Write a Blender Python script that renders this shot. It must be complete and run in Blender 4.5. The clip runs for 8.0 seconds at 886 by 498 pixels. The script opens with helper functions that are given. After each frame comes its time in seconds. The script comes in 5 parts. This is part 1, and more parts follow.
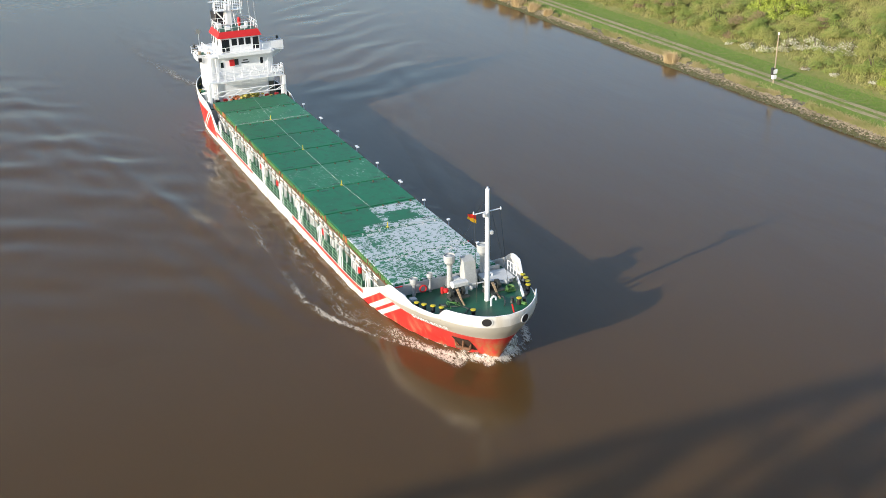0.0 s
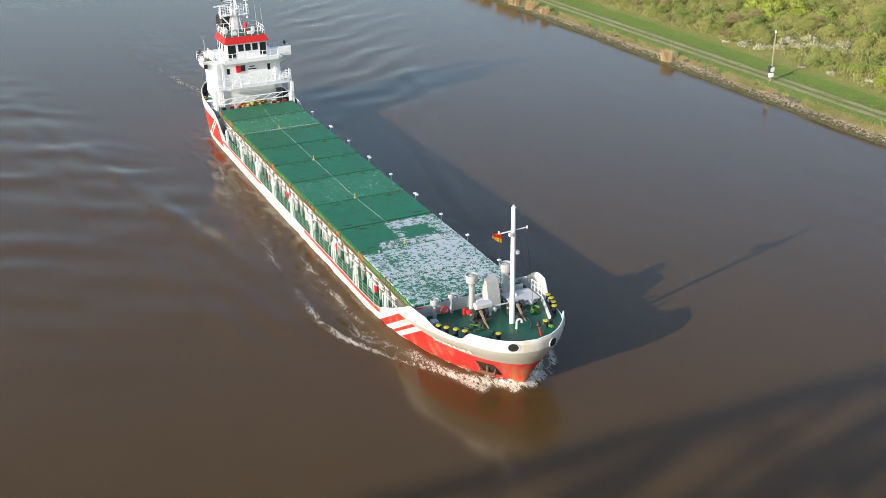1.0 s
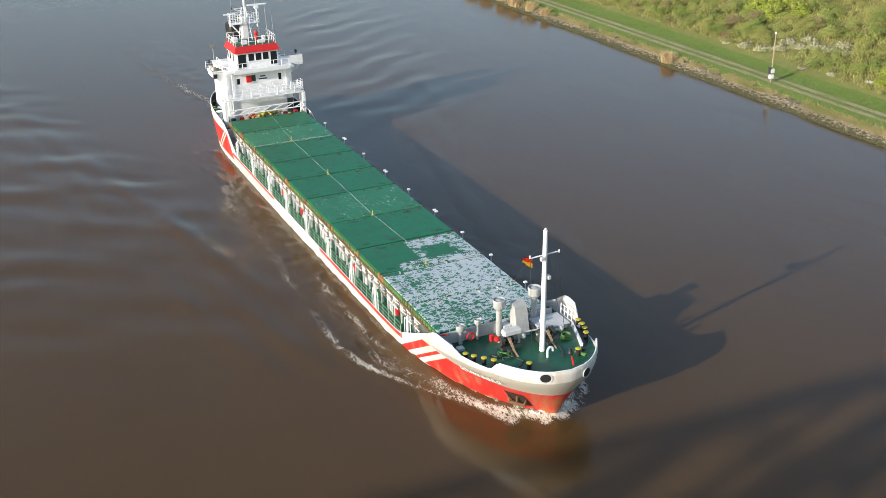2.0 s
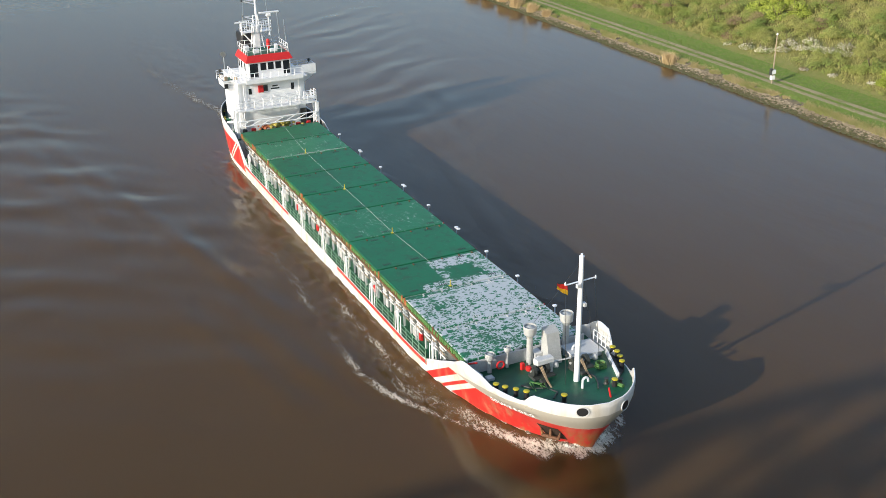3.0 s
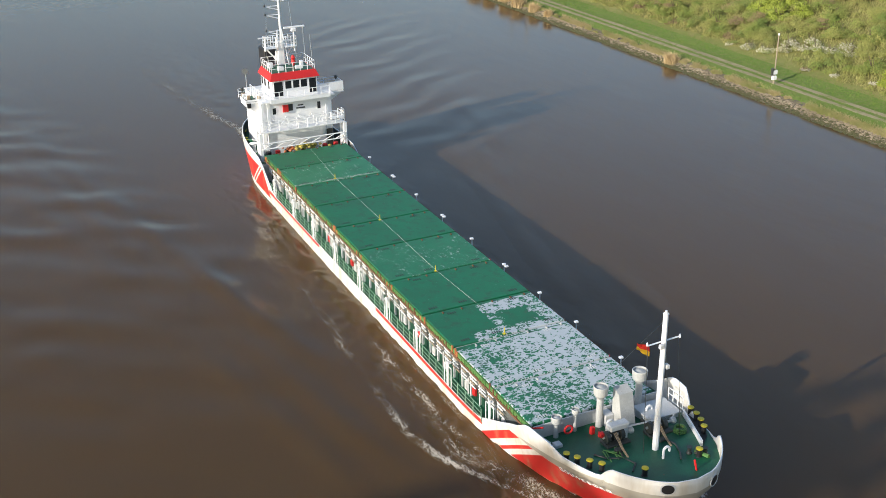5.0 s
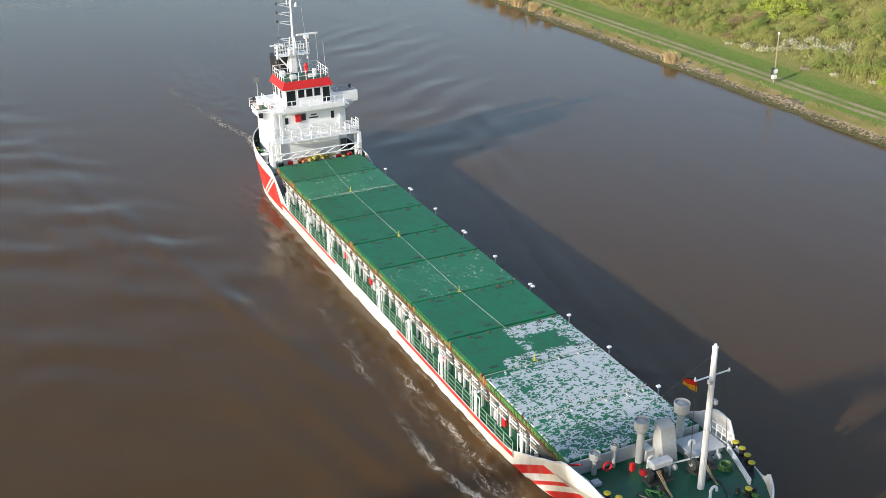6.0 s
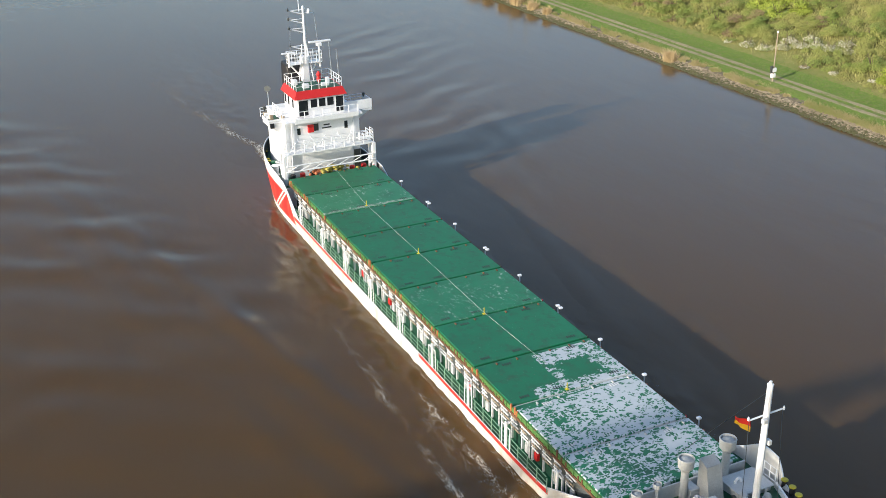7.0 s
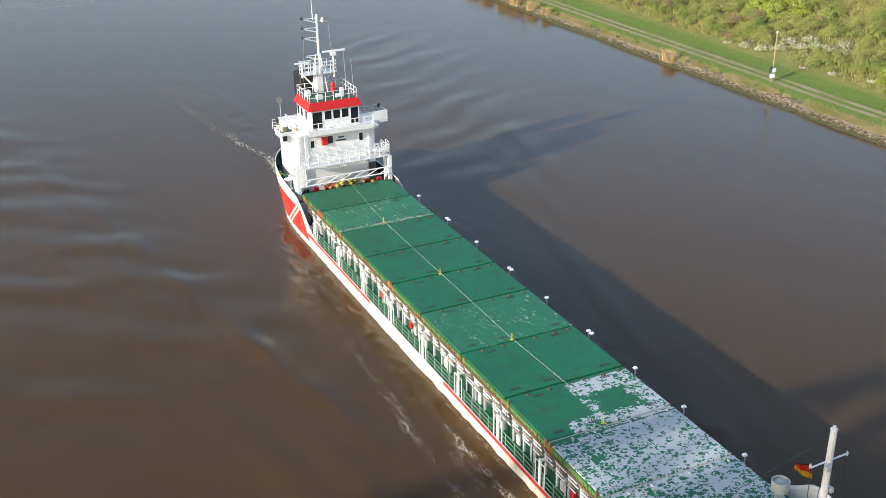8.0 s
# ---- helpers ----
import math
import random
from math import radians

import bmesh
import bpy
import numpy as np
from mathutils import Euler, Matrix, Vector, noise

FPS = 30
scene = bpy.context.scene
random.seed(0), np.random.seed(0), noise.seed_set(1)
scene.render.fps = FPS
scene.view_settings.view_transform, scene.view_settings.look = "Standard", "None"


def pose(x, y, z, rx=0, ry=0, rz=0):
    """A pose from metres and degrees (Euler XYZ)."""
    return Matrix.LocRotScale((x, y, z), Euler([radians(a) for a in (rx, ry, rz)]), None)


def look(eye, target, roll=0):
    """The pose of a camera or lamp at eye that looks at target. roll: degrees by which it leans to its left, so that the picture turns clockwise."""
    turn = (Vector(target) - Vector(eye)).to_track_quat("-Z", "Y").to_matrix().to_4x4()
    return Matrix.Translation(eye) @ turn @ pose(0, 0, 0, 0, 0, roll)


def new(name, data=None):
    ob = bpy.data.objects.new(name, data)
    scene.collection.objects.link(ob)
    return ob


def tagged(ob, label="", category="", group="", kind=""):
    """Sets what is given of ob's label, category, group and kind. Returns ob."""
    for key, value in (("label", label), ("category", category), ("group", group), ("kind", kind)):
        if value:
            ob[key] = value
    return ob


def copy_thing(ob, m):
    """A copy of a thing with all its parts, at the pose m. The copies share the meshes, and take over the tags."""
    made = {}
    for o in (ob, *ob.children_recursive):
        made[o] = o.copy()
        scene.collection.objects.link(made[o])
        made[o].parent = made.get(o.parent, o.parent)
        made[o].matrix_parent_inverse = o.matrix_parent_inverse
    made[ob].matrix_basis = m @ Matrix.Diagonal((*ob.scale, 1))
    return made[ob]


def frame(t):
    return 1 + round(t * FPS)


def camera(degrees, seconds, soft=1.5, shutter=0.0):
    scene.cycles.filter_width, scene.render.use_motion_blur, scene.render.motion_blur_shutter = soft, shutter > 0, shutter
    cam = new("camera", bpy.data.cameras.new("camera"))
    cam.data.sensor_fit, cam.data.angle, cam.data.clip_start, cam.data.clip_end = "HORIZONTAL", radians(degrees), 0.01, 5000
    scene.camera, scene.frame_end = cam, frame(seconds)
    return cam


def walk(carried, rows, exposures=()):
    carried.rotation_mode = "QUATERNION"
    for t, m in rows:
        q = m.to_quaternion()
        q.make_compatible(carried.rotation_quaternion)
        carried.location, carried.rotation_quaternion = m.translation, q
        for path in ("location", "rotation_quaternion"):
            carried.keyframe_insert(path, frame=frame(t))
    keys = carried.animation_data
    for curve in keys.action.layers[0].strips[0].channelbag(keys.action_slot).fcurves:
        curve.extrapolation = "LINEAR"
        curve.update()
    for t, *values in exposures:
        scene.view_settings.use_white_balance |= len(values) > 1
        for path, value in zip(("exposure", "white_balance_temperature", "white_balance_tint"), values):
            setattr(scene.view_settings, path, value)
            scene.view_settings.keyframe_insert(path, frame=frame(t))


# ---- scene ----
cam = camera(45.263, 8.0, soft=0.75)
EYE = Vector((0.0, 0.0, 44.651))
FOCAL = 1880.5


def aim(jx, jy):
    """Camera pose for a small sway of jx, jy."""
    yaw, pitch = -jx / FOCAL, radians(24.356) - jy / FOCAL
    to = Vector((math.sin(yaw) * math.cos(pitch), math.cos(yaw) * math.cos(pitch), -math.sin(pitch)))
    return look(EYE, EYE + to * 50, -0.854)


walk(cam, [(0, aim(1.9, 0.8)), (0.5, aim(-0.5, -1.0)), (1, aim(-3.1, -2.2)), (1.5, aim(-3.4, -1.1)),
           (3, aim(-0.5, 1.9)), (3.5, aim(0, 2.4)), (4, aim(1.3, 2.4)), (4.5, aim(2.1, 2.3)),
           (6, aim(2.2, 0.4)), (6.5, aim(0.9, -1.2)), (7, aim(0.3, -1.8)), (7.5, aim(-0.6, -1.5)), (8, aim(-0.7, -1.2))],
     exposures=[(0, 0.41), (1.5, 0.32), (3, 0.22), (4.5, 0.21), (6, 0.29), (8, 0.38)])

# ---- light ----
SHADE = Vector((0.773, 0.635, 0)).normalized()   # way in which shadows fall
ELEV = radians(17.9)
world = bpy.data.worlds.new("sky")
scene.world = world
world.use_nodes = True
sky = world.node_tree.nodes.new("ShaderNodeTexSky")
sky.sky_type, sky.sun_disc = "NISHITA", False
sky.sun_elevation = ELEV
sky.sun_rotation = math.atan2(-SHADE.x, -SHADE.y)
sky.air_density, sky.dust_density, sky.ozone_density = 1.0, 1.3, 1.2
back = world.node_tree.nodes["Background"]
world.node_tree.links.new(sky.outputs[0], back.inputs[0])
back.inputs[1].default_value = 0.19
sun = new("sun", bpy.data.lights.new("sun", "SUN"))
sun.data.energy, sun.data.angle, sun.data.color = 4.4, radians(0.53), (1.0, 0.93, 0.82)
sun_way = Vector((SHADE.x * math.cos(ELEV), SHADE.y * math.cos(ELEV), -math.sin(ELEV)))
sun.matrix_world = look(-sun_way * 300, (0, 0, 0))


# ---- materials ----
def nodes(name):
    m = bpy.data.materials.new(name)
    m.use_nodes = True
    t = m.node_tree
    return m, t, t.nodes["Principled BSDF"]


def add(t, kind, **values):
    n = t.nodes.new(kind)
    for k, v in values.items():
        n.inputs[k.replace("_", " ")].default_value = v
    return n


def noise_of(t, scale, detail=4.0, rough=0.55, stretch=None, space="Object"):
    co = t.nodes.new("ShaderNodeTexCoord")
    n = add(t, "ShaderNodeTexNoise", Scale=scale, Detail=detail, Roughness=rough)
    if stretch:
        mp = t.nodes.new("ShaderNodeMapping")
        mp.inputs["Scale"].default_value = stretch
        t.links.new(co.outputs[space], mp.inputs[0])
        t.links.new(mp.outputs[0], n.inputs["Vector"])
    else:
        t.links.new(co.outputs[space], n.inputs["Vector"])
    return n.outputs["Fac"]


def ramp(t, fac, stops):
    r = t.nodes.new("ShaderNodeValToRGB")
    while len(r.color_ramp.elements) < len(stops):
        r.color_ramp.elements.new(0.5)
    for e, (p, c) in zip(r.color_ramp.elements, stops):
        e.position, e.color = p, (*c, 1) if len(c) == 3 else c
    t.links.new(fac, r.inputs[0])
    return r.outputs[0]


def mix(t, fac, a, b):
    """Colour a to b by fac; each a socket or a colour."""
    n = t.nodes.new("ShaderNodeMix")
    n.data_type = "RGBA"
    for key, v in ((0, fac), (6, a), (7, b)):
        if hasattr(v, "is_linked"):
            t.links.new(v, n.inputs[key])
        else:
            n.inputs[key].default_value = v if key == 0 else (*v, 1)
    return n.outputs[2]


def calc(t, op, a, b=0.0, c=0.0):
    n = t.nodes.new("ShaderNodeMath")
    n.operation = op
    for i, v in enumerate((a, b, c)):
        if hasattr(v, "is_linked"):
            t.links.new(v, n.inputs[i])
        else:
            n.inputs[i].default_value = v
    return n.outputs[0]


def step(t, x, lo, hi):
    """0 below lo, 1 above hi."""
    n = t.nodes.new("ShaderNodeMapRange")
    n.interpolation_type = "SMOOTHSTEP"
    for i, v in ((0, x), (1, lo), (2, hi)):
        if hasattr(v, "is_linked"):
            t.links.new(v, n.inputs[i])
        else:
            n.inputs[i].default_value = v
    return n.outputs[0]


def xyz(t, space="Object"):
    co = t.nodes.new("ShaderNodeTexCoord")
    s = t.nodes.new("ShaderNodeSeparateXYZ")
    t.links.new(co.outputs[space], s.inputs[0])
    return s.outputs


def bump(t, p, height, strength, distance):
    b = t.nodes.new("ShaderNodeBump")
    b.inputs["Strength"].default_value, b.inputs["Distance"].default_value = strength, distance
    t.links.new(height, b.inputs["Height"])
    if p.inputs["Normal"].is_linked:
        t.links.new(p.inputs["Normal"].links[0].from_socket, b.inputs["Normal"])
    t.links.new(b.outputs[0], p.inputs["Normal"])


def paint(name, colour, rough=0.45, rust=0.0, dirt=0.25, metal=0.0, rust_colour=(0.18, 0.06, 0.02)):
    """Ship's paint: grime at two scales, rust spots."""
    m, t, p = nodes(name)
    c = mix(t, ramp(t, noise_of(t, 0.9), [(0.35, (0, 0, 0)), (0.75, (1, 1, 1))]),
            colour, tuple(v * (1 - dirt) for v in colour))
    c = mix(t, ramp(t, noise_of(t, 9.0), [(0.4, (0, 0, 0)), (0.8, (1, 1, 1))]), c, tuple(v * (1 - dirt * 1.3) for v in colour))
    if rust:
        c = mix(t, ramp(t, noise_of(t, 2.7, 6, 0.65), [(0.72 - rust * 0.3, (0, 0, 0)), (0.8 - rust * 0.3, (1, 1, 1))]), c, rust_colour)
    t.links.new(c, p.inputs["Base Color"])
    p.inputs["Roughness"].default_value, p.inputs["Metallic"].default_value = rough, metal
    bump(t, p, noise_of(t, 4.0), 0.25, 0.02)
    return m


WHITE = paint("white_paint", (0.88, 0.89, 0.90), 0.4, 0.06, 0.10)
GREY = paint("grey_paint", (0.5, 0.51, 0.5), 0.45, 0.12, 0.2)
PALE = paint("pale_grey_paint", (0.62, 0.63, 0.63), 0.45, 0.1, 0.15)
BLACK = paint("black_paint", (0.02, 0.02, 0.022), 0.5, 0.0, 0.2)
RED = paint("red_paint", (0.64, 0.022, 0.022), 0.55, 0.03, 0.12)
YELLOW = paint("yellow_paint", (0.6, 0.5, 0.03), 0.5, 0.05, 0.2)
ORANGE = paint("orange_paint", (0.52, 0.17, 0.07), 0.5, 0.1, 0.2)
RUST = paint("rusty_steel", (0.17, 0.08, 0.04), 0.8, 0.4, 0.3, 0.0, (0.28, 0.12, 0.04))
RUST_AND_SHADE = paint("rust_and_shade", (0.045, 0.025, 0.015), 0.8, 0.3, 0.4, 0.0, (0.12, 0.045, 0.02))
DECK_GREEN = paint("deck_green", (0.004, 0.105, 0.047), 0.5, 0.1, 0.32)
# green of the coaming foot, darkened with the shade in its colour
SHADED_FOOT_GREEN = paint("shaded_foot_green", (0.012, 0.075, 0.042), 0.6, 0.15, 0.3)
SKIRT_GREEN = paint("skirt_green", (0.10, 0.24, 0.065), 0.6, 0.3, 0.3, 0.0, (0.3, 0.1, 0.04))
ROPE = paint("rope", (0.45, 0.33, 0.2), 0.9, 0, 0.3)
# grey of coaming and dish, with their shade mixed into the colour
SHADED_GREY = paint("shaded_grey", (0.13, 0.145, 0.14), 0.6, 0.2, 0.35)
RAIL_GREEN = paint("rail_green", (0.24, 0.42, 0.30), 0.5, 0.1, 0.25)
NET = paint("yellow_net", (0.5, 0.42, 0.1), 0.9, 0.2, 0.4, 0, (0.1, 0.08, 0.02))
STEEL = paint("dark_machinery", (0.05, 0.055, 0.05), 0.5, 0.15, 0.3)
WOOD = paint("weathered_wood", (0.42, 0.34, 0.24), 0.85, 0, 0.3)
FLAG_RED = paint("flag_red", (0.7, 0.03, 0.02), 0.8, 0, 0.05)
FLAG_GOLD = paint("flag_gold", (0.8, 0.5, 0.02), 0.8, 0, 0.05)
FLAG_BLACK = paint("flag_black", (0.03, 0.03, 0.03), 0.8, 0, 0.05)
CONCRETE = paint("bridge_steel", (0.2, 0.22, 0.21), 0.6, 0.1, 0.2)


def make_glass():
    m, t, p = nodes("dark_window_glass")
    p.inputs["Base Color"].default_value = (0.015, 0.018, 0.02, 1)
    p.inputs["Roughness"].default_value = 0.06
    p.inputs["IOR"].default_value = 1.5
    return m


GLASS = make_glass()


def make_water():
    m, t, p = nodes("canal_water")
    c = mix(t, noise_of(t, 0.03, 3, 0.5), (0.084, 0.048, 0.016), (0.098, 0.058, 0.021))
    t.links.new(c, p.inputs["Base Color"])
    p.inputs["Roughness"].default_value = 0.14
    p.inputs["IOR"].default_value = 1.333
    # silt: light spreads in the water, so shadows on it are soft
    p.inputs["Subsurface Weight"].default_value = 1.0
    p.inputs["Subsurface Radius"].default_value = (1.0, 0.7, 0.4)
    p.inputs["Subsurface Scale"].default_value = 0.5
    bump(t, p, noise_of(t, 0.10, 3, 0.5, (1.0, 2.2, 1)), 0.12, 0.5)
    bump(t, p, noise_of(t, 0.9, 4, 0.6, (1.0, 1.6, 1)), 0.2, 0.04)
    return m


WATER = make_water()


def make_foam():
    """Lacy froth: ridged veins where little floats, closed where much does."""
    m, t, p = nodes("foam")
    at = t.nodes.new("ShaderNodeAttribute")
    at.attribute_name = "froth"
    much = at.outputs["Fac"]
    n = noise_of(t, 1.3, 5, 0.62, (0.55, 1.25, 1))
    vein = calc(t, "SUBTRACT", 1.0, calc(t, "MULTIPLY", calc(t, "ABSOLUTE", calc(t, "SUBTRACT", n, 0.5)), 5.0))
    n2 = noise_of(t, 4.0, 5, 0.65, (0.6, 1.2, 1))
    vein2 = calc(t, "SUBTRACT", 1.0, calc(t, "MULTIPLY", calc(t, "ABSOLUTE", calc(t, "SUBTRACT", n2, 0.5)), 5.0))
    lace = calc(t, "ADD", calc(t, "MULTIPLY", vein, 0.45), calc(t, "MULTIPLY", vein2, 0.35))
    patch = calc(t, "MULTIPLY", calc(t, "SUBTRACT", noise_of(t, 0.3, 3, 0.5, (0.5, 1.2, 1)), 0.5), 0.9)
    grain = calc(t, "MULTIPLY", calc(t, "SUBTRACT", noise_of(t, 9.0, 4, 0.7), 0.5), 0.6)
    level = calc(t, "ADD", calc(t, "ADD", lace, patch), calc(t, "ADD", grain, calc(t, "MULTIPLY", much, 1.1)))
    cover = calc(t, "MULTIPLY", step(t, level, 1.02, 1.7), step(t, much, 0.08, 0.3))
    t.links.new(cover, p.inputs["Alpha"])
    c = mix(t, cover, (0.32, 0.25, 0.16), (0.66, 0.61, 0.52))
    t.links.new(c, p.inputs["Base Color"])
    p.inputs["Roughness"].default_value = 0.6
    bump(t, p, level, 0.5, 0.06)
    return m


FOAM = make_foam()


def make_crest():
    """Broken water: froth over brown water, thinning away from the stem."""
    m, t, p = nodes("broken_water")
    x, y, z = xyz(t)
    n = calc(t, "ADD", noise_of(t, 2.6, 6, 0.75), calc(t, "MULTIPLY", calc(t, "SUBTRACT", noise_of(t, 9.0, 3, 0.6, (0.6, 1.2, 1)), 0.5), 0.5))
    n = calc(t, "ADD", n, calc(t, "MULTIPLY", calc(t, "SUBTRACT", x, 31.5), 0.022))
    c = mix(t, step(t, n, 0.47, 0.64), (0.10, 0.07, 0.035), (0.78, 0.75, 0.68))
    t.links.new(c, p.inputs["Base Color"])
    p.inputs["Roughness"].default_value = 0.35
    bump(t, p, n, 0.7, 0.12)
    return m


CREST = make_crest()


def make_hatch():
    """Green hatch paint; grey primer in blocky patches towards the bow."""
    m, t, p = nodes("hatch_paint")
    x, y, z = xyz(t)
    g = mix(t, ramp(t, noise_of(t, 0.35), [(0.3, (0, 0, 0)), (0.7, (1, 1, 1))]), (0.004, 0.165, 0.070), (0.010, 0.128, 0.056))
    g = mix(t, ramp(t, noise_of(t, 1.1, 6, 0.7), [(0.50, (0, 0, 0)), (0.68, (0.7, 0.7, 0.7))]), g, (0.03, 0.075, 0.04))
    g = mix(t, ramp(t, noise_of(t, 3.4, 6, 0.75), [(0.62, (0, 0, 0)), (0.67, (0.8, 0.8, 0.8))]), g, (0.10, 0.07, 0.035))
    g = mix(t, ramp(t, noise_of(t, 5.3, 6, 0.8), [(0.64, (0, 0, 0)), (0.69, (0.8, 0.8, 0.8))]), g, (0.28, 0.42, 0.34))
    pale_panel = calc(t, "MULTIPLY", calc(t, "MAXIMUM", band(t, x, -29.6, -23.6), calc(t, "MULTIPLY", band(t, x, -5.3, 1.9), 0.6)), ramp(t, noise_of(t, 0.6, 5, 0.7), [(0.3, (0.15, 0.15, 0.15)), (0.7, (0.8, 0.8, 0.8))]))
    g = mix(t, pale_panel, g, (0.035, 0.235, 0.115))
    worn = calc(t, "MULTIPLY", calc(t, "MULTIPLY", step(t, noise_of(t, 2.2, 8, 0.82, (0.8, 1.25, 1)), 0.54, 0.62), step(t, noise_of(t, 0.45, 4, 0.6), 0.42, 0.60)),
                calc(t, "MAXIMUM", band(t, x, -30.0, -23.5), band(t, x, -4.5, 2.0)))
    g = mix(t, calc(t, "MULTIPLY", worn, 0.85), g, (0.46, 0.54, 0.48))
    pale = calc(t, "MULTIPLY", band(t, x, -24.2, -23.75), step(t, noise_of(t, 2.0, 5, 0.7), 0.42, 0.6))
    g = mix(t, calc(t, "MULTIPLY", pale, 0.9), g, (0.42, 0.44, 0.37))
    # blocky patches: coordinates snapped to small cells, then noise
    co = t.nodes.new("ShaderNodeTexCoord")
    wob = add(t, "ShaderNodeTexNoise", Scale=1.5, Detail=3.0)
    t.links.new(co.outputs["Object"], wob.inputs["Vector"])
    va = t.nodes.new("ShaderNodeVectorMath")
    va.operation = "MULTIPLY_ADD"
    t.links.new(wob.outputs["Color"], va.inputs[0])
    va.inputs[1].default_value = (0.34, 0.34, 0)
    t.links.new(co.outputs["Object"], va.inputs[2])
    sn = t.nodes.new("ShaderNodeVectorMath")
    sn.operation = "SNAP"
    t.links.new(va.outputs[0], sn.inputs[0])
    sn.inputs[1].default_value = (0.085, 0.12, 5.0)
    pn = add(t, "ShaderNodeTexNoise", Scale=1.9, Detail=3.5, Roughness=0.72)
    st = t.nodes.new("ShaderNodeMapping")
    st.inputs["Scale"].default_value = (1.15, 0.85, 1)
    st.inputs["Rotation"].default_value = (0, 0, 0.12)
    t.links.new(sn.outputs[0], st.inputs[0])
    t.links.new(st.outputs[0], pn.inputs["Vector"])
    big = noise_of(t, 0.22, 2)
    amount = calc(t, "ADD", pn.outputs["Fac"], calc(t, "MULTIPLY", calc(t, "SUBTRACT", big, 0.5), 0.35))
    # where the primer lies: everywhere past one seam, half the panel before it
    full = step(t, x, 15.0, 15.3)
    part_a = calc(t, "MULTIPLY", band(t, x, 9.2, 15.1), step(t, y, -0.8, -0.3))
    part_b = calc(t, "MULTIPLY", band(t, x, 13.3, 15.1), step(t, y, -3.4, -2.6))
    wx = calc(t, "ADD", x, calc(t, "MULTIPLY", calc(t, "SUBTRACT", noise_of(t, 1.3, 4, 0.7), 0.5), 2.4))
    wy = calc(t, "ADD", y, calc(t, "MULTIPLY", calc(t, "SUBTRACT", noise_of(t, 1.1, 4, 0.7), 0.5), 3.0))
    hole = calc(t, "MULTIPLY", band(t, wx, 11.0, 13.6), band(t, wy, 0.4, 3.4))
    zone = calc(t, "SUBTRACT", calc(t, "ADD", calc(t, "ADD", calc(t, "MULTIPLY", full, 0.532), calc(t, "MULTIPLY", step(t, x, 20.6, 21.2), -0.022)), calc(t, "MAXIMUM", calc(t, "MULTIPLY", part_a, 0.50), calc(t, "MULTIPLY", part_b, 0.47))), calc(t, "MULTIPLY", hole, 0.25))
    mask = step(t, calc(t, "ADD", amount, zone), 1.015, 1.03)
    vo = add(t, "ShaderNodeTexVoronoi", Scale=2.3, Randomness=0.9)
    vo.feature = "DISTANCE_TO_EDGE"
    t.links.new(st.outputs[0], vo.inputs["Vector"])
    vein = calc(t, "SUBTRACT", 1.0, step(t, vo.outputs["Distance"], 0.045, 0.075))
    keep = calc(t, "MULTIPLY", step(t, noise_of(t, 0.8, 3, 0.6), 0.38, 0.46), step(t, zone, 0.36, 0.45))
    mask = calc(t, "MAXIMUM", mask, calc(t, "MULTIPLY", vein, keep))
    grey = mix(t, noise_of(t, 3.0, 5), (0.42, 0.47, 0.50), (0.56, 0.60, 0.62))
    c = mix(t, mask, g, grey)
    t.links.new(c, p.inputs["Base Color"])
    p.inputs["Roughness"].default_value = 0.5
    bump(t, p, noise_of(t, 0.8, 3), 0.2, 0.04)
    return m


def band(t, x, lo, hi, soft=0.05):
    return calc(t, "MULTIPLY", step(t, x, lo - soft, lo + soft), calc(t, "SUBTRACT", 1.0, step(t, x, hi - soft, hi + soft)))


HATCH = make_hatch()


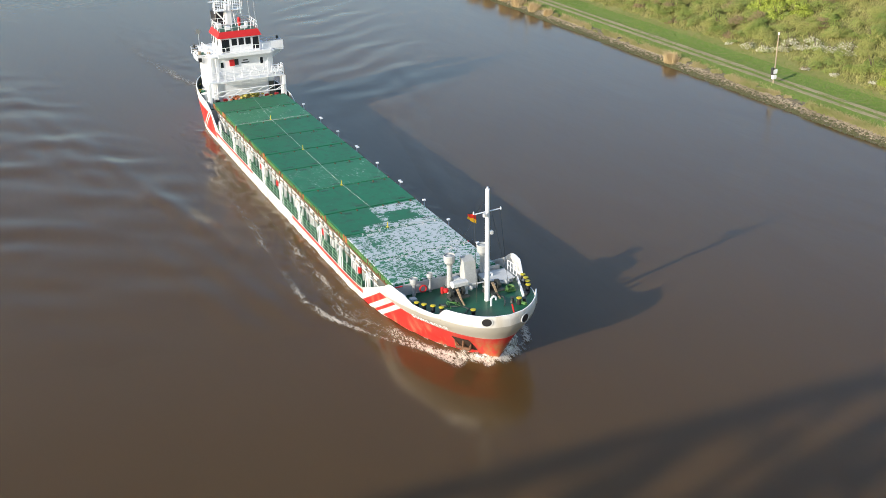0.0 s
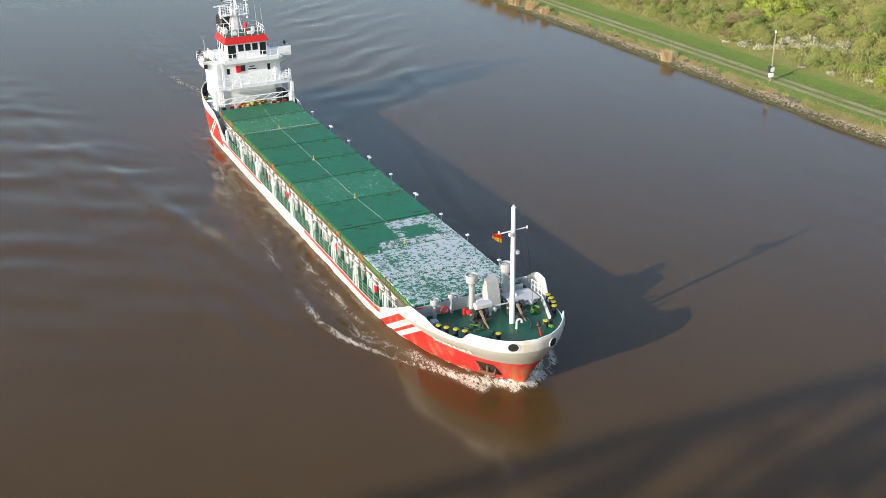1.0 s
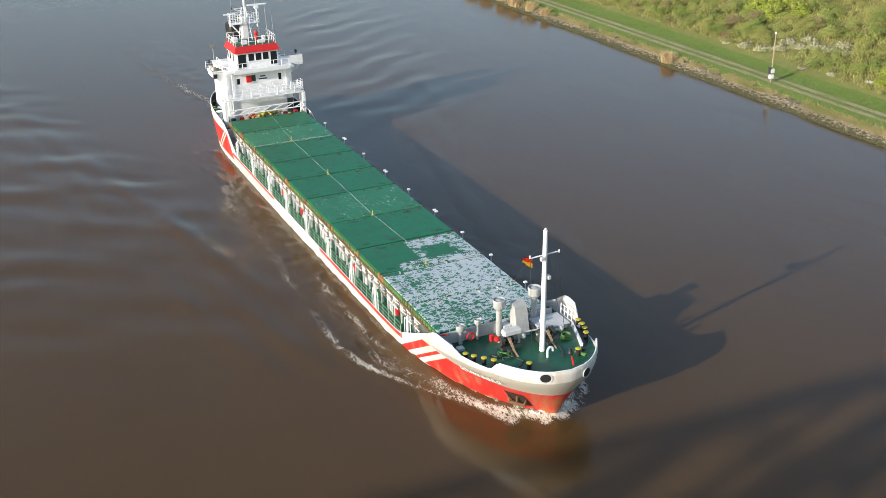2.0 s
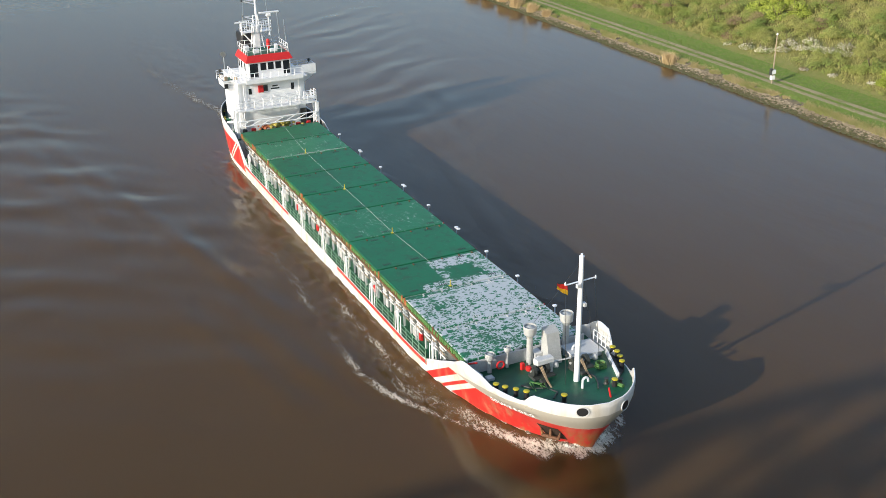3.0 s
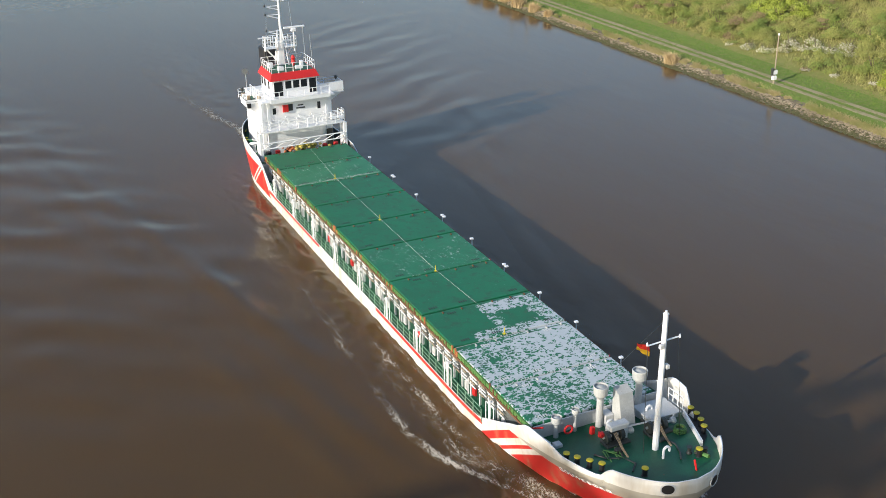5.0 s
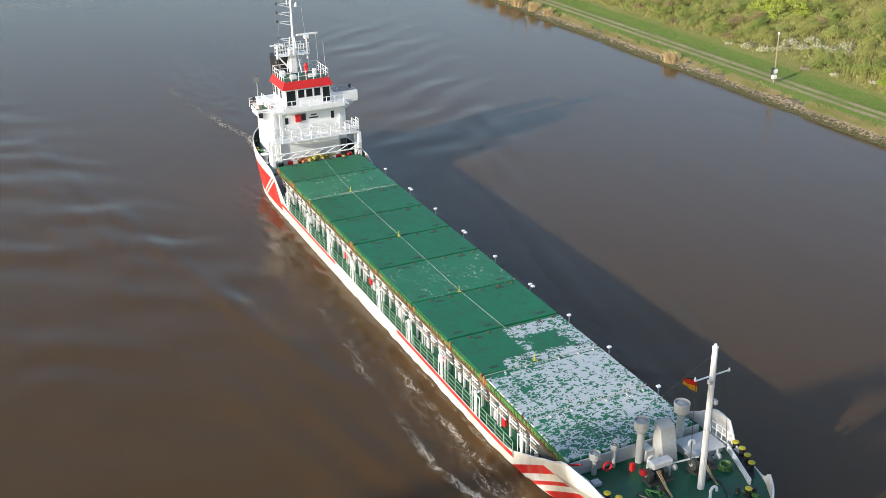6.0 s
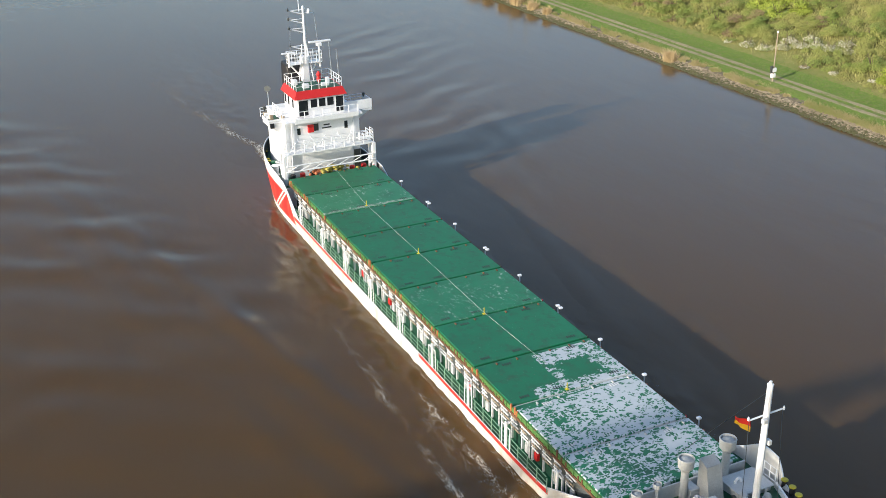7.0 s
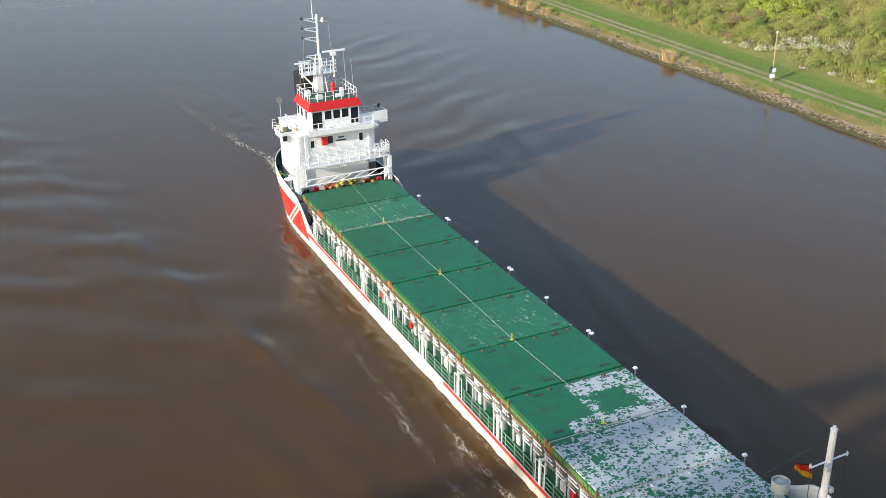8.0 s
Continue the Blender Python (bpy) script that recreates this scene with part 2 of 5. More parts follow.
def make_hull():
    """White hull, red band on bow and quarter with slanting stripes, boot line, rust, painted flare shade."""
    m, t, p = nodes("hull_paint")
    x, y, z = xyz(t)
    white = mix(t, ramp(t, noise_of(t, 0.8, 5, 0.6, (1, 1, 0.3)), [(0.4, (0, 0, 0)), (0.75, (1, 1, 1))]), (0.73, 0.715, 0.68), (0.54, 0.49, 0.40))
    red = mix(t, noise_of(t, 0.7, 5), (0.60, 0.032, 0.026), (0.52, 0.026, 0.024))
    # bow band: top falls aft; slanting white stripes cut it
    slant = calc(t, "SUBTRACT", x, calc(t, "MULTIPLY", z, 1.65))
    bow = calc(t, "MULTIPLY", calc(t, "ADD", calc(t, "ADD", band(t, slant, 19.2, 20.4, 0.03), band(t, slant, 21.4, 21.95, 0.03)), step(t, slant, 22.75, 22.81)),
               calc(t, "SUBTRACT", 1.0, step(t, z, 3.05, 3.08)))
    low = step(t, z, 0.62, 0.65)
    bow = calc(t, "MULTIPLY", bow, low)
    slant2 = calc(t, "ADD", x, z)
    aft = calc(t, "MULTIPLY", calc(t, "SUBTRACT", 1.0, step(t, slant2, -30.15, -30.1)), band(t, z, 0.85, 3.5, 0.03))
    slant3 = calc(t, "SUBTRACT", x, calc(t, "MULTIPLY", z, 1.3))
    aft = calc(t, "MULTIPLY", aft, calc(t, "SUBTRACT", 1.0, band(t, slant3, -39.45, -39.05, 0.03)))
    aft = calc(t, "MULTIPLY", aft, calc(t, "SUBTRACT", 1.0, band(t, slant3, -38.65, -38.25, 0.03)))
    line = calc(t, "MULTIPLY", band(t, z, 1.37, 1.75, 0.02), calc(t, "MAXIMUM", band(t, x, -31.5, -14.5), band(t, x, 0.5, 20.6)))
    c = mix(t, calc(t, "MAXIMUM", calc(t, "MAXIMUM", bow, aft), line), white, red)
    # darker band below the bow knuckle: the flare's shade put into the paint
    flare_shade = calc(t, "MULTIPLY", step(t, z, 3.08, 3.1), calc(t, "SUBTRACT", 1.0, step(t, calc(t, "SUBTRACT", z, calc(t, "MINIMUM", 1.25, calc(t, "MULTIPLY", calc(t, "SUBTRACT", x, 25.5), 0.16))), 3.20, 3.26)))
    c = mix(t, calc(t, "MULTIPLY", flare_shade, step(t, x, 25.0, 26.0)), c, (0.40, 0.38, 0.33))
    # boot topping and rust low on the hull
    rn = noise_of(t, 0.5, 5, 0.65, (1.0, 1.0, 0.5))
    boot = calc(t, "MULTIPLY", calc(t, "SUBTRACT", 1.0, step(t, z, 0.5, 0.62)), step(t, x, 13.0, 17.0))
    c = mix(t, boot, c, (0.55, 0.47, 0.27))
    rb = calc(t, "MULTIPLY", step(t, calc(t, "ADD", rn, calc(t, "MULTIPLY", calc(t, "SUBTRACT", 0.8, z), 0.2)), 0.52, 0.62), calc(t, "SUBTRACT", 1.0, step(t, z, 0.55, 0.9)))
    rb = calc(t, "MULTIPLY", rb, band(t, x, 14.0, 27.5, 2.0))
    c = mix(t, calc(t, "MULTIPLY", rb, 0.85), c, (0.5, 0.15, 0.03))
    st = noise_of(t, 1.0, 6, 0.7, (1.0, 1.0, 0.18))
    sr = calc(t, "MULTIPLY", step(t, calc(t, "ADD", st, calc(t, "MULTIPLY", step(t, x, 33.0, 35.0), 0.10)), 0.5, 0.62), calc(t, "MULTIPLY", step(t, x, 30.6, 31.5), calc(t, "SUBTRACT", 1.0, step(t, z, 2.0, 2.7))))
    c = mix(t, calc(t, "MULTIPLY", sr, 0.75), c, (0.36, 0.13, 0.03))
    # brown streaks, strong below z 2.4 and faint above 3.4
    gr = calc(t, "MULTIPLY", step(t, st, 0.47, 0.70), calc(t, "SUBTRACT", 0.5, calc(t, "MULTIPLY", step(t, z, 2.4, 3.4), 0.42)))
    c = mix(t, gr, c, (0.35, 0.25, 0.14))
    t.links.new(c, p.inputs["Base Color"])
    p.inputs["Roughness"].default_value = 0.42
    bump(t, p, noise_of(t, 0.7, 3), 0.2, 0.06)
    return m


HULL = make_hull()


def ground_mix(name, a, b, c2, scale, rough=0.95, h=0.1):
    m, t, p = nodes(name)
    c = mix(t, ramp(t, noise_of(t, scale * 0.15, 4), [(0.35, (0, 0, 0)), (0.65, (1, 1, 1))]), a, b)
    c = mix(t, ramp(t, noise_of(t, scale, 6, 0.7), [(0.45, (0, 0, 0)), (0.65, (1, 1, 1))]), c, c2)
    t.links.new(c, p.inputs["Base Color"])
    p.inputs["Roughness"].default_value = rough
    bump(t, p, noise_of(t, scale * 2, 5), 0.6, h)
    return m


GRASS = ground_mix("grass", (0.11, 0.19, 0.022), (0.14, 0.21, 0.035), (0.18, 0.20, 0.06), 1.2)
SOIL = ground_mix("hillside", (0.20, 0.20, 0.055), (0.24, 0.22, 0.075), (0.16, 0.19, 0.045), 0.8)
TRACK = ground_mix("gravel_track", (0.33, 0.28, 0.17), (0.28, 0.24, 0.14), (0.20, 0.20, 0.07), 0.9)
STONE = ground_mix("bank_stone", (0.13, 0.11, 0.07), (0.19, 0.15, 0.10), (0.08, 0.075, 0.06), 1.2)


# ---- mesh helpers ----
def finish(name, bm, material, parent=None, label="", smooth=False, kind=""):
    mesh = bpy.data.meshes.new(name)
    bm.normal_update()
    bm.to_mesh(mesh)
    bm.free()
    for mm in (material if isinstance(material, (list, tuple)) else [material]):
        mesh.materials.append(mm)
    if smooth:
        for f in mesh.polygons:
            f.use_smooth = True
    ob = new(name, mesh)
    ob.parent = parent
    return tagged(ob, label, kind=kind)


def part(name, bm, material, parent, label="", smooth=False):
    return finish(name, bm, material, parent, label, smooth)


def box(bm, x0, x1, y0, y1, z0, z1, bev=0.0):
    v = [bm.verts.new((x, y, z)) for z in (z0, z1) for y in (y0, y1) for x in (x0, x1)]
    fs = [bm.faces.new([v[i] for i in q]) for q in ((0, 2, 3, 1), (4, 5, 7, 6), (0, 1, 5, 4), (2, 6, 7, 3), (0, 4, 6, 2), (1, 3, 7, 5))]
    if bev:
        bmesh.ops.bevel(bm, geom=list({e for f in fs for e in f.edges}), offset=bev, segments=1, affect="EDGES")
    return bm


def rod(bm, a, b, r0, r1=None, seg=6, caps=True):
    a, b = Vector(a), Vector(b)
    r1 = r0 if r1 is None else r1
    q = (b - a).to_track_quat("Z", "Y").to_matrix()
    ring = []
    for p, r in ((a, r0), (b, r1)):
        ring.append([bm.verts.new(p + q @ Vector((r * math.cos(2 * math.pi * i / seg), r * math.sin(2 * math.pi * i / seg), 0))) for i in range(seg)])
    for i in range(seg):
        j = (i + 1) % seg
        bm.faces.new((ring[0][i], ring[0][j], ring[1][j], ring[1][i]))
    if caps:
        bm.faces.new(ring[0][::-1])
        bm.faces.new(ring[1])
    return bm


def turned(bm, x, y, profile, seg=16):
    """A turned shape: profile rows of (radius, z)."""
    rings = [[bm.verts.new((x + r * math.cos(2 * math.pi * i / seg), y + r * math.sin(2 * math.pi * i / seg), z)) for i in range(seg)] for r, z in profile]
    for lo, hi in zip(rings, rings[1:]):
        for i in range(seg):
            j = (i + 1) % seg
            bm.faces.new((lo[i], lo[j], hi[j], hi[i]))
    bm.faces.new(rings[0][::-1])
    bm.faces.new(rings[-1])
    return bm


def prism(bm, outline, lo, hi, axis="y"):
    """An outline of (a, b) pairs drawn out along an axis from lo to hi."""
    def at(a, b, c):
        return {"y": (a, c, b), "z": (a, b, c), "x": (c, a, b)}[axis]
    n = len(outline)
    v = [[bm.verts.new(at(a, b, c)) for a, b in outline] for c in (lo, hi)]
    bm.faces.new(v[0])
    bm.faces.new(v[1][::-1])
    for i in range(n):
        j = (i + 1) % n
        bm.faces.new((v[0][j], v[0][i], v[1][i], v[1][j]))
    bmesh.ops.recalc_face_normals(bm, faces=bm.faces[:])
    return bm


def B():
    return bmesh.new()


def lerp(x, xs, ys):
    return float(np.interp(x, xs, ys))


# ---- the canal: d runs along it towards the bridge, n across it to the far bank ----
D = Vector((0.42342, -0.90593, 0))
N = Vector((0.90593, 0.42342, 0))
CANAL = Matrix(((D.x, N.x, 0, 0), (D.y, N.y, 0, 0), (0, 0, 1, 0), (0, 0, 0, 1)))
SHIP_N, SHIP_D0 = 35.38, -101.89      # the ship's line, and where it starts
BANK = 105.2
SIZE = 1.005      # of the ship as built below


def height(c):
    """Height of the land at c across the canal."""
    return lerp(c, (-3000, -70, -55, BANK - 4, BANK, BANK + 2.4, BANK + 4, BANK + 9, BANK + 13, BANK + 24, BANK + 60, BANK + 110, 3000),
                (8, 3, -2, -2.2, 0.0, 1.0, 1.3, 1.6, 2.1, 5.0, 15.0, 22.0, 26.0))


def bumps(d, c):
    """Unevenness of the land."""
    o = c - BANK
    if o < -3 or 4.2 < o < 7.6:
        return 0.0
    amp = 0.1 if o < 4.2 else min(0.5, 0.1 + 0.02 * (o - 7.6))
    return amp * noise.noise((d * 0.08, c * 0.08, 0))


def build_land():
    bm = B()
    cs = [-2800, -900, -200, -70, -62, -55, 0, BANK - 4, BANK - 1, BANK, BANK + 1, BANK + 2.6, BANK + 4.2, BANK + 5.5, BANK + 7.6, BANK + 9, BANK + 11, BANK + 14, BANK + 19, BANK + 24,
          BANK + 36, BANK + 48, BANK + 60, BANK + 85, BANK + 110, 500, 1200, 2800]
    ds = [-3000, -1500, -800, -500, -400] + [-350 + 5 * i for i in range(70)] + [50, 200, 600, 1500, 3000]
    rows = [[bm.verts.new((d, c, height(c) + bumps(d, c))) for c in cs] for d in ds]
    for a, b in zip(rows, rows[1:]):
        for i in range(len(cs) - 1):
            f = bm.faces.new((a[i], b[i], b[i + 1], a[i + 1]))
            mid = 0.5 * (cs[i] + cs[i + 1]) - BANK
            f.material_index = 2 if mid < 2.3 else (0 if mid < 12 else 1)
            f.smooth = True
    ob = finish("ground", bm, [GRASS, SOIL, STONE])
    ob.matrix_world = CANAL
    return tagged(ob, "grassy canal bank rising to a scrub hillside", "ground", kind="structure")


build_land()


def build_track():
    """A farm track: two worn wheel lines."""
    bm = B()
    for off in (5.1, 6.7):
        prev = None
        for i in range(340):
            d = -350 + 1.25 * i
            w = 0.40 + 0.22 * noise.noise((d * 0.3, off, 3))
            wob = 0.12 * noise.noise((d * 0.05, 0, 7))
            row = []
            for s in (-1, 1):
                c = BANK + off + wob + s * w
                row += [bm.verts.new((d, c, height(c) + 0.03)), bm.verts.new((d, c, height(c) - 0.1))]
            if prev:
                bm.faces.new((prev[0], row[0], row[2], prev[2]))
                bm.faces.new((prev[1], row[1], row[0], prev[0]))
                bm.faces.new((prev[2], row[2], row[3], prev[3]))
            prev = row
    ob = finish("road", bm, TRACK)
    ob.matrix_world = CANAL
    return tagged(ob, "gravel farm track of two wheel ruts along the canal", "track", kind="structure")


build_track()


def build_water():
    bm = B()
    s = 2900
    edge = [-s, -900, -400] + [-260 + 10 * i for i in range(53)] + [400, 900, s]
    rows = [[bm.verts.new((x, y, 0)) for x in edge] for y in edge]
    for a, b in zip(rows, rows[1:]):
        for i in range(len(edge) - 1):
            bm.faces.new((a[i], a[i + 1], b[i + 1], b[i]))
    ob = finish("water", bm, WATER)
    ob.matrix_world = CANAL
    return tagged(ob, "brown turbid canal water with faint ripples", "water", kind="structure")


build_water()


def build_bridge():
    """The high truss bridge by the camera, known by its shadow on the water."""
    base = Vector((0, -5.0, 0))
    along = Vector((0.930, 0.367, 0))
    bridge = new("railway_bridge")
    tagged(bridge, "high steel truss bridge across the canal, casting its shadow", "bridge")
    bridge.matrix_world = Matrix(((along.x, -along.y, 0, base.x), (along.y, along.x, 0, base.y), (0, 0, 1, 0), (0, 0, 0, 1)))
    TOP, LOW = 64.0, 41.0
    for y in (-0.6, -9.6):
        part("top_chord", box(B(), -290, 120, y - 0.6, y + 0.6, TOP - 1.5, TOP), CONCRETE, bridge)
        part("bottom_chord", box(B(), -290, 120, y - 0.6, y + 0.6, LOW, LOW + 1.5), CONCRETE, bridge)
        x = -280
        k = 0
        while x < 110:
            part("vertical", box(B(), x - 0.35, x + 0.35, y - 0.3, y + 0.3, LOW + 1.5, TOP - 1.5), CONCRETE, bridge)
            a, b = ((x, y, LOW + 1.5), (x + 14, y, TOP - 1.5)) if k % 2 else ((x, y, TOP - 1.5), (x + 14, y, LOW + 1.5))
            part("diagonal", rod(B(), a, b, 0.75, seg=4), CONCRETE, bridge)
            x, k = x + 14, k + 1
    part("bridge_deck", box(B(), -290, 120, -10.5, 0.3, LOW - 0.8, LOW), CONCRETE, bridge)
    for x in range(-280, 115, 14):
        part("lateral_beam", box(B(), x - 0.3, x + 0.3, -9.0, -1.2, TOP - 1.0, TOP - 0.3), CONCRETE, bridge)
    for x in (-290, 120):
        part("tower", box(B(), x - 4, x + 4, -11, 1, -3, TOP - 3), CONCRETE, bridge)
    return bridge


build_bridge()

# ---- the ship: x forward from its middle, y to port, z up from the water ----
ship = new("cargo_ship")
tagged(ship, "white and red coaster with green hatch covers under way", "cargo ship")
TIP_TOP, TIP_LOW = 37.1, 35.1
STERN = -51.0


def flare(z):
    return min(1.0, max(0.0, z / 4.25)) ** 1.35


def tip_of(z):
    return TIP_LOW + (TIP_TOP - TIP_LOW) * flare(z)


def middle(x):
    """Where the hull's middle line lies at x."""
    return lerp(x, (16, 20, 25, 38), (0.0, 0.12, 0.5, 0.55))


def half(x, z, side=-1):
    """Breadth of the hull on one side at x, z."""
    if x > 16:
        k = flare(z)
        tip = tip_of(z)
        q0 = max(0.0, min(1.0, (x - 16) / (tip - 16)))
        low = 5.75 * (1 - q0 ** 3.0)
        q1 = max(0.0, min(1.0, (x - 22.5) / (tip - 22.5)))
        top = lerp(x, (16, 25), (5.75, 6.1)) * max(0.0, 1 - q1 ** 2.65) ** 0.5
        return low + (top - low) * k + side * middle(x)
    if x < -34:
        k = min(1.0, max(0.0, (z + 0.5) / 4.5))
        q = max(0.0, min(1.0, (-34 - x) / (-34 - STERN - (1 - k) * 2.0)))
        return 5.75 * max(0.0, 1 - q ** (2.2 + 1.2 * k)) ** 0.7
    return 5.75


def sheer(x):
    """Height of the hull's upper edge at x."""
    return lerp(x, (-52, -42, -37.3, -34.8, -33.4, -31.0, -30.0, 20.0, 21.2, 23.6, 26.6, 27.2, 29.2, 30.4, 33.3, 33.9, 36.0, 38.0),
                (5.2, 4.85, 4.65, 4.45, 3.9, 2.2, 1.65, 1.72, 1.8, 3.0, 4.9, 5.0, 4.95, 4.6, 4.72, 5.5, 5.5, 5.5))


def deck_height(x):
    return lerp(x, (-52, -35.5, -35.4, 24.0, 24.1, 27, 32, 37), (3.6, 3.6, 1.55, 1.6, 3.35, 3.5, 4.3, 4.75))


def hull_grid(side, inset=0.0, levels=None, a0=0.0, a1=1.0):
    """Points of one side from stern to stem, level by level."""
    n = 170
    out = []
    for i in range(n + 1):
        a = i / n
        e = 0.5 - 0.5 * math.cos(math.pi * a)
        a = 0.45 * a + 0.55 * e
        col = []
        xt = STERN + (TIP_TOP - STERN) * a
        top = sheer(xt) + (lerp(xt, (22, 26, 28.6, 28.9, 32.6, 33.3), (0, 0.45, 0.5, -0.75, -0.3, 0.0)) if side > 0 else 0.0)
        for f in (0, 0.16, 0.28, 0.4, 0.5, 0.6, 0.7, 0.78, 0.86, 0.93, 1.0):
            z = -1.0 + f * (top + 1.0)
            k = min(1.0, max(0.0, (z + 0.5) / 4.5))
            aft = STERN + (1 - k) * 2.0
            x = aft + (tip_of(z) - aft) * a
            y = half(x, z, side)
            if i in (0, n):
                y = side * middle(x)
            col.append((x, side * y, z))
        out.append(col)
    return out


def build_hull():
    bm = B()
    for side in (-1, 1):
        grid = [[bm.verts.new(p) for p in col] for col in hull_grid(side)]
        for a, b in zip(grid, grid[1:]):
            for i in range(len(a) - 1):
                q = (a[i], b[i], b[i + 1], a[i + 1])
                bm.faces.new(q if side < 0 else q[::-1])
    bmesh.ops.remove_doubles(bm, verts=bm.verts[:], dist=0.004)
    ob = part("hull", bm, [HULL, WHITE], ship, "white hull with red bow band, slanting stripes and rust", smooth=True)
    s = ob.modifiers.new("thickness", "SOLIDIFY")
    s.thickness, s.offset, s.material_offset_rim = 0.09, -1, 1
    return ob


hull = build_hull()


def deck_sheet(name, x0, x1, z, n=40, inset=0.1, label=""):
    bm = B()
    prev = None
    for i in range(n + 1):
        x = x0 + (x1 - x0) * i / n
        zz = z(x)
        row = [bm.verts.new((x, s * max(s * middle(x), half(x, zz, s) - inset), zz + c)) for c in (0, -0.15) for s in (-1, 1)]
        if prev:
            bm.faces.new((prev[0], row[0], row[1], prev[1]))
            bm.faces.new((prev[3], row[3], row[2], prev[2]))
        prev = row
    return part(name, bm, DECK_GREEN, ship, label)


deck_sheet("main_deck", -36, 24.6, lambda x: 1.55)
deck_sheet("forecastle_deck", 24.4, 37.1, lambda x: deck_height(max(x, 24.2)), label="dark green forecastle deck")
deck_sheet("poop_deck", -51.5, -34.6, lambda x: 3.6)
part("forecastle_bulkhead", box(B(), 24.3, 24.4, -4.5, 5.3, 1.5, 3.45), WHITE, ship)
part("poop_bulkhead", box(B(), -34.7, -34.6, -5.5, 5.5, 1.5, 3.7), WHITE, ship)

# hold coaming, its stays, hatch panels
SEAMS = [-35.0, -29.6, -23.6, -17.5, -11.3, -5.3, 1.9, 8.8, 14.7, 21.1, 26.5]
HW = 4.9
# shade under the hatch edge and between the stays is in these paints
coaming = part("hatch_coaming", box(B(), -34.9, 26.2, -4.55, 4.55, 1.55, 4.15, 0.0), SHADED_GREY, ship, "grey steel hold coaming, darkened for its shade")
part("coaming_foot", box(B(), -34.9, 26.2, -4.60, 4.60, 1.55, 2.35), SHADED_FOOT_GREEN, coaming, "green foot of the coaming, darkened for its shade")
PANELS = []
for k in range(10):
    x0, x1 = SEAMS[k] + 0.10, SEAMS[k + 1] - 0.10
    bm = B()
    box(bm, x0, x1, -HW, HW, 4.2, 4.6, 0.04)
    panel = part("hatch_panel", bm, HATCH, ship, "grey primer patches on green steel hatch panel" if k > 7 else "green steel hatch panel")
    PANELS.append(panel)
    for side in (-1, 1):
        part("edge_flange", box(B(), x0, x1, side * (HW + 0.01), side * (HW + 0.10), 4.05, 4.22), RUST, panel)
    # the groove's shade painted as a black bar at the after edge; grey forward
    if k:
        part("seam_bar", box(B(), x0 - 0.19, x0 - 0.01, -HW + 0.02, HW - 0.02, 4.22, 4.30 if k < 8 else 4.5), BLACK if k < 8 else GREY, panel)


def rail(bm, pts, high=1.0, bars=3, gap=1.5, r=0.028):
    """Posts and bars along a line of points."""
    for a, b in zip(pts, pts[1:]):
        a, b = Vector(a), Vector(b)
        n = max(1, round((b - a).length / gap))
        for i in range(n + 1):
            q = a.lerp(b, i / n)
            rod(bm, q, q + Vector((0, 0, high)), r * 1.2, seg=4)
        for j in range(bars):
            z = Vector((0, 0, high * (j + 1) / bars))
            rod(bm, a + z, b + z, r, seg=4)
    return bm


# ---- deckhouse ----
HY = 0.2
house = part("deckhouse", box(B(), -44.6, -38.0, HY - 4.3, HY + 4.3, 3.6, 10.0, 0.06), WHITE, ship, "white deckhouse of three storeys")
part("bridge_deck", box(B(), -44.5, -37.0, HY - 4.4, HY + 4.4, 9.98, 10.12), WHITE, house)
wheel = part("wheelhouse", box(B(), -42.6, -38.2, HY - 2.75, HY + 2.75, 10.1, 12.25, 0.05), WHITE, ship, "white wheelhouse with a band of windows")
bm = B()
lo = [(-43.0, HY - 3.0), (-37.95, HY - 3.0), (-37.95, HY + 3.0), (-43.0, HY + 3.0)]
hi = [(-42.6, HY - 2.65), (-38.3, HY - 2.65), (-38.3, HY + 2.65), (-42.6, HY + 2.65)]
va = [bm.verts.new((x, y, 12.2)) for x, y in lo]
vb = [bm.verts.new((x, y, 13.0)) for x, y in hi]
for i in range(4):
    j = (i + 1) % 4
    bm.faces.new((va[i], va[j], vb[j], vb[i]))
bm.faces.new(vb)
bm.faces.new(va[::-1])
part("roof_fascia", bm, RED, wheel, "red sloping roof fascia")


def window(parent, x, y0, y1, z0, z1, face="x"):
    bm = B()
    if face == "x":
        box(bm, x - 0.05, x + 0.012, y0, y1, z0, z1)
        g = part("window", bm, GLASS, parent)
        f = B()
        for q in ((y0 - 0.05, y1 + 0.05, z0 - 0.05, z0), (y0 - 0.05, y1 + 0.05, z1, z1 + 0.05), (y0 - 0.05, y0, z0, z1), (y1, y1 + 0.05, z0, z1)):
            box(f, x - 0.02, x + 0.035, *q)
    else:
        s = -1 if face == "-y" else 1
        a, b = sorted((x - s * 0.05, x + s * 0.012))
        box(bm, y0, y1, a, b, z0, z1)
        g = part("window", bm, GLASS, parent)
        a, b = sorted((x - s * 0.02, x + s * 0.035))
        f = B()
        for q in ((y0 - 0.05, y1 + 0.05, z0 - 0.05, z0), (y0 - 0.05, y1 + 0.05, z1, z1 + 0.05), (y0 - 0.05, y0, z0, z1), (y1, y1 + 0.05, z0, z1)):
            box(f, q[0], q[1], a, b, q[2], q[3])
    part("window_frame", f, WHITE, g)
    return g


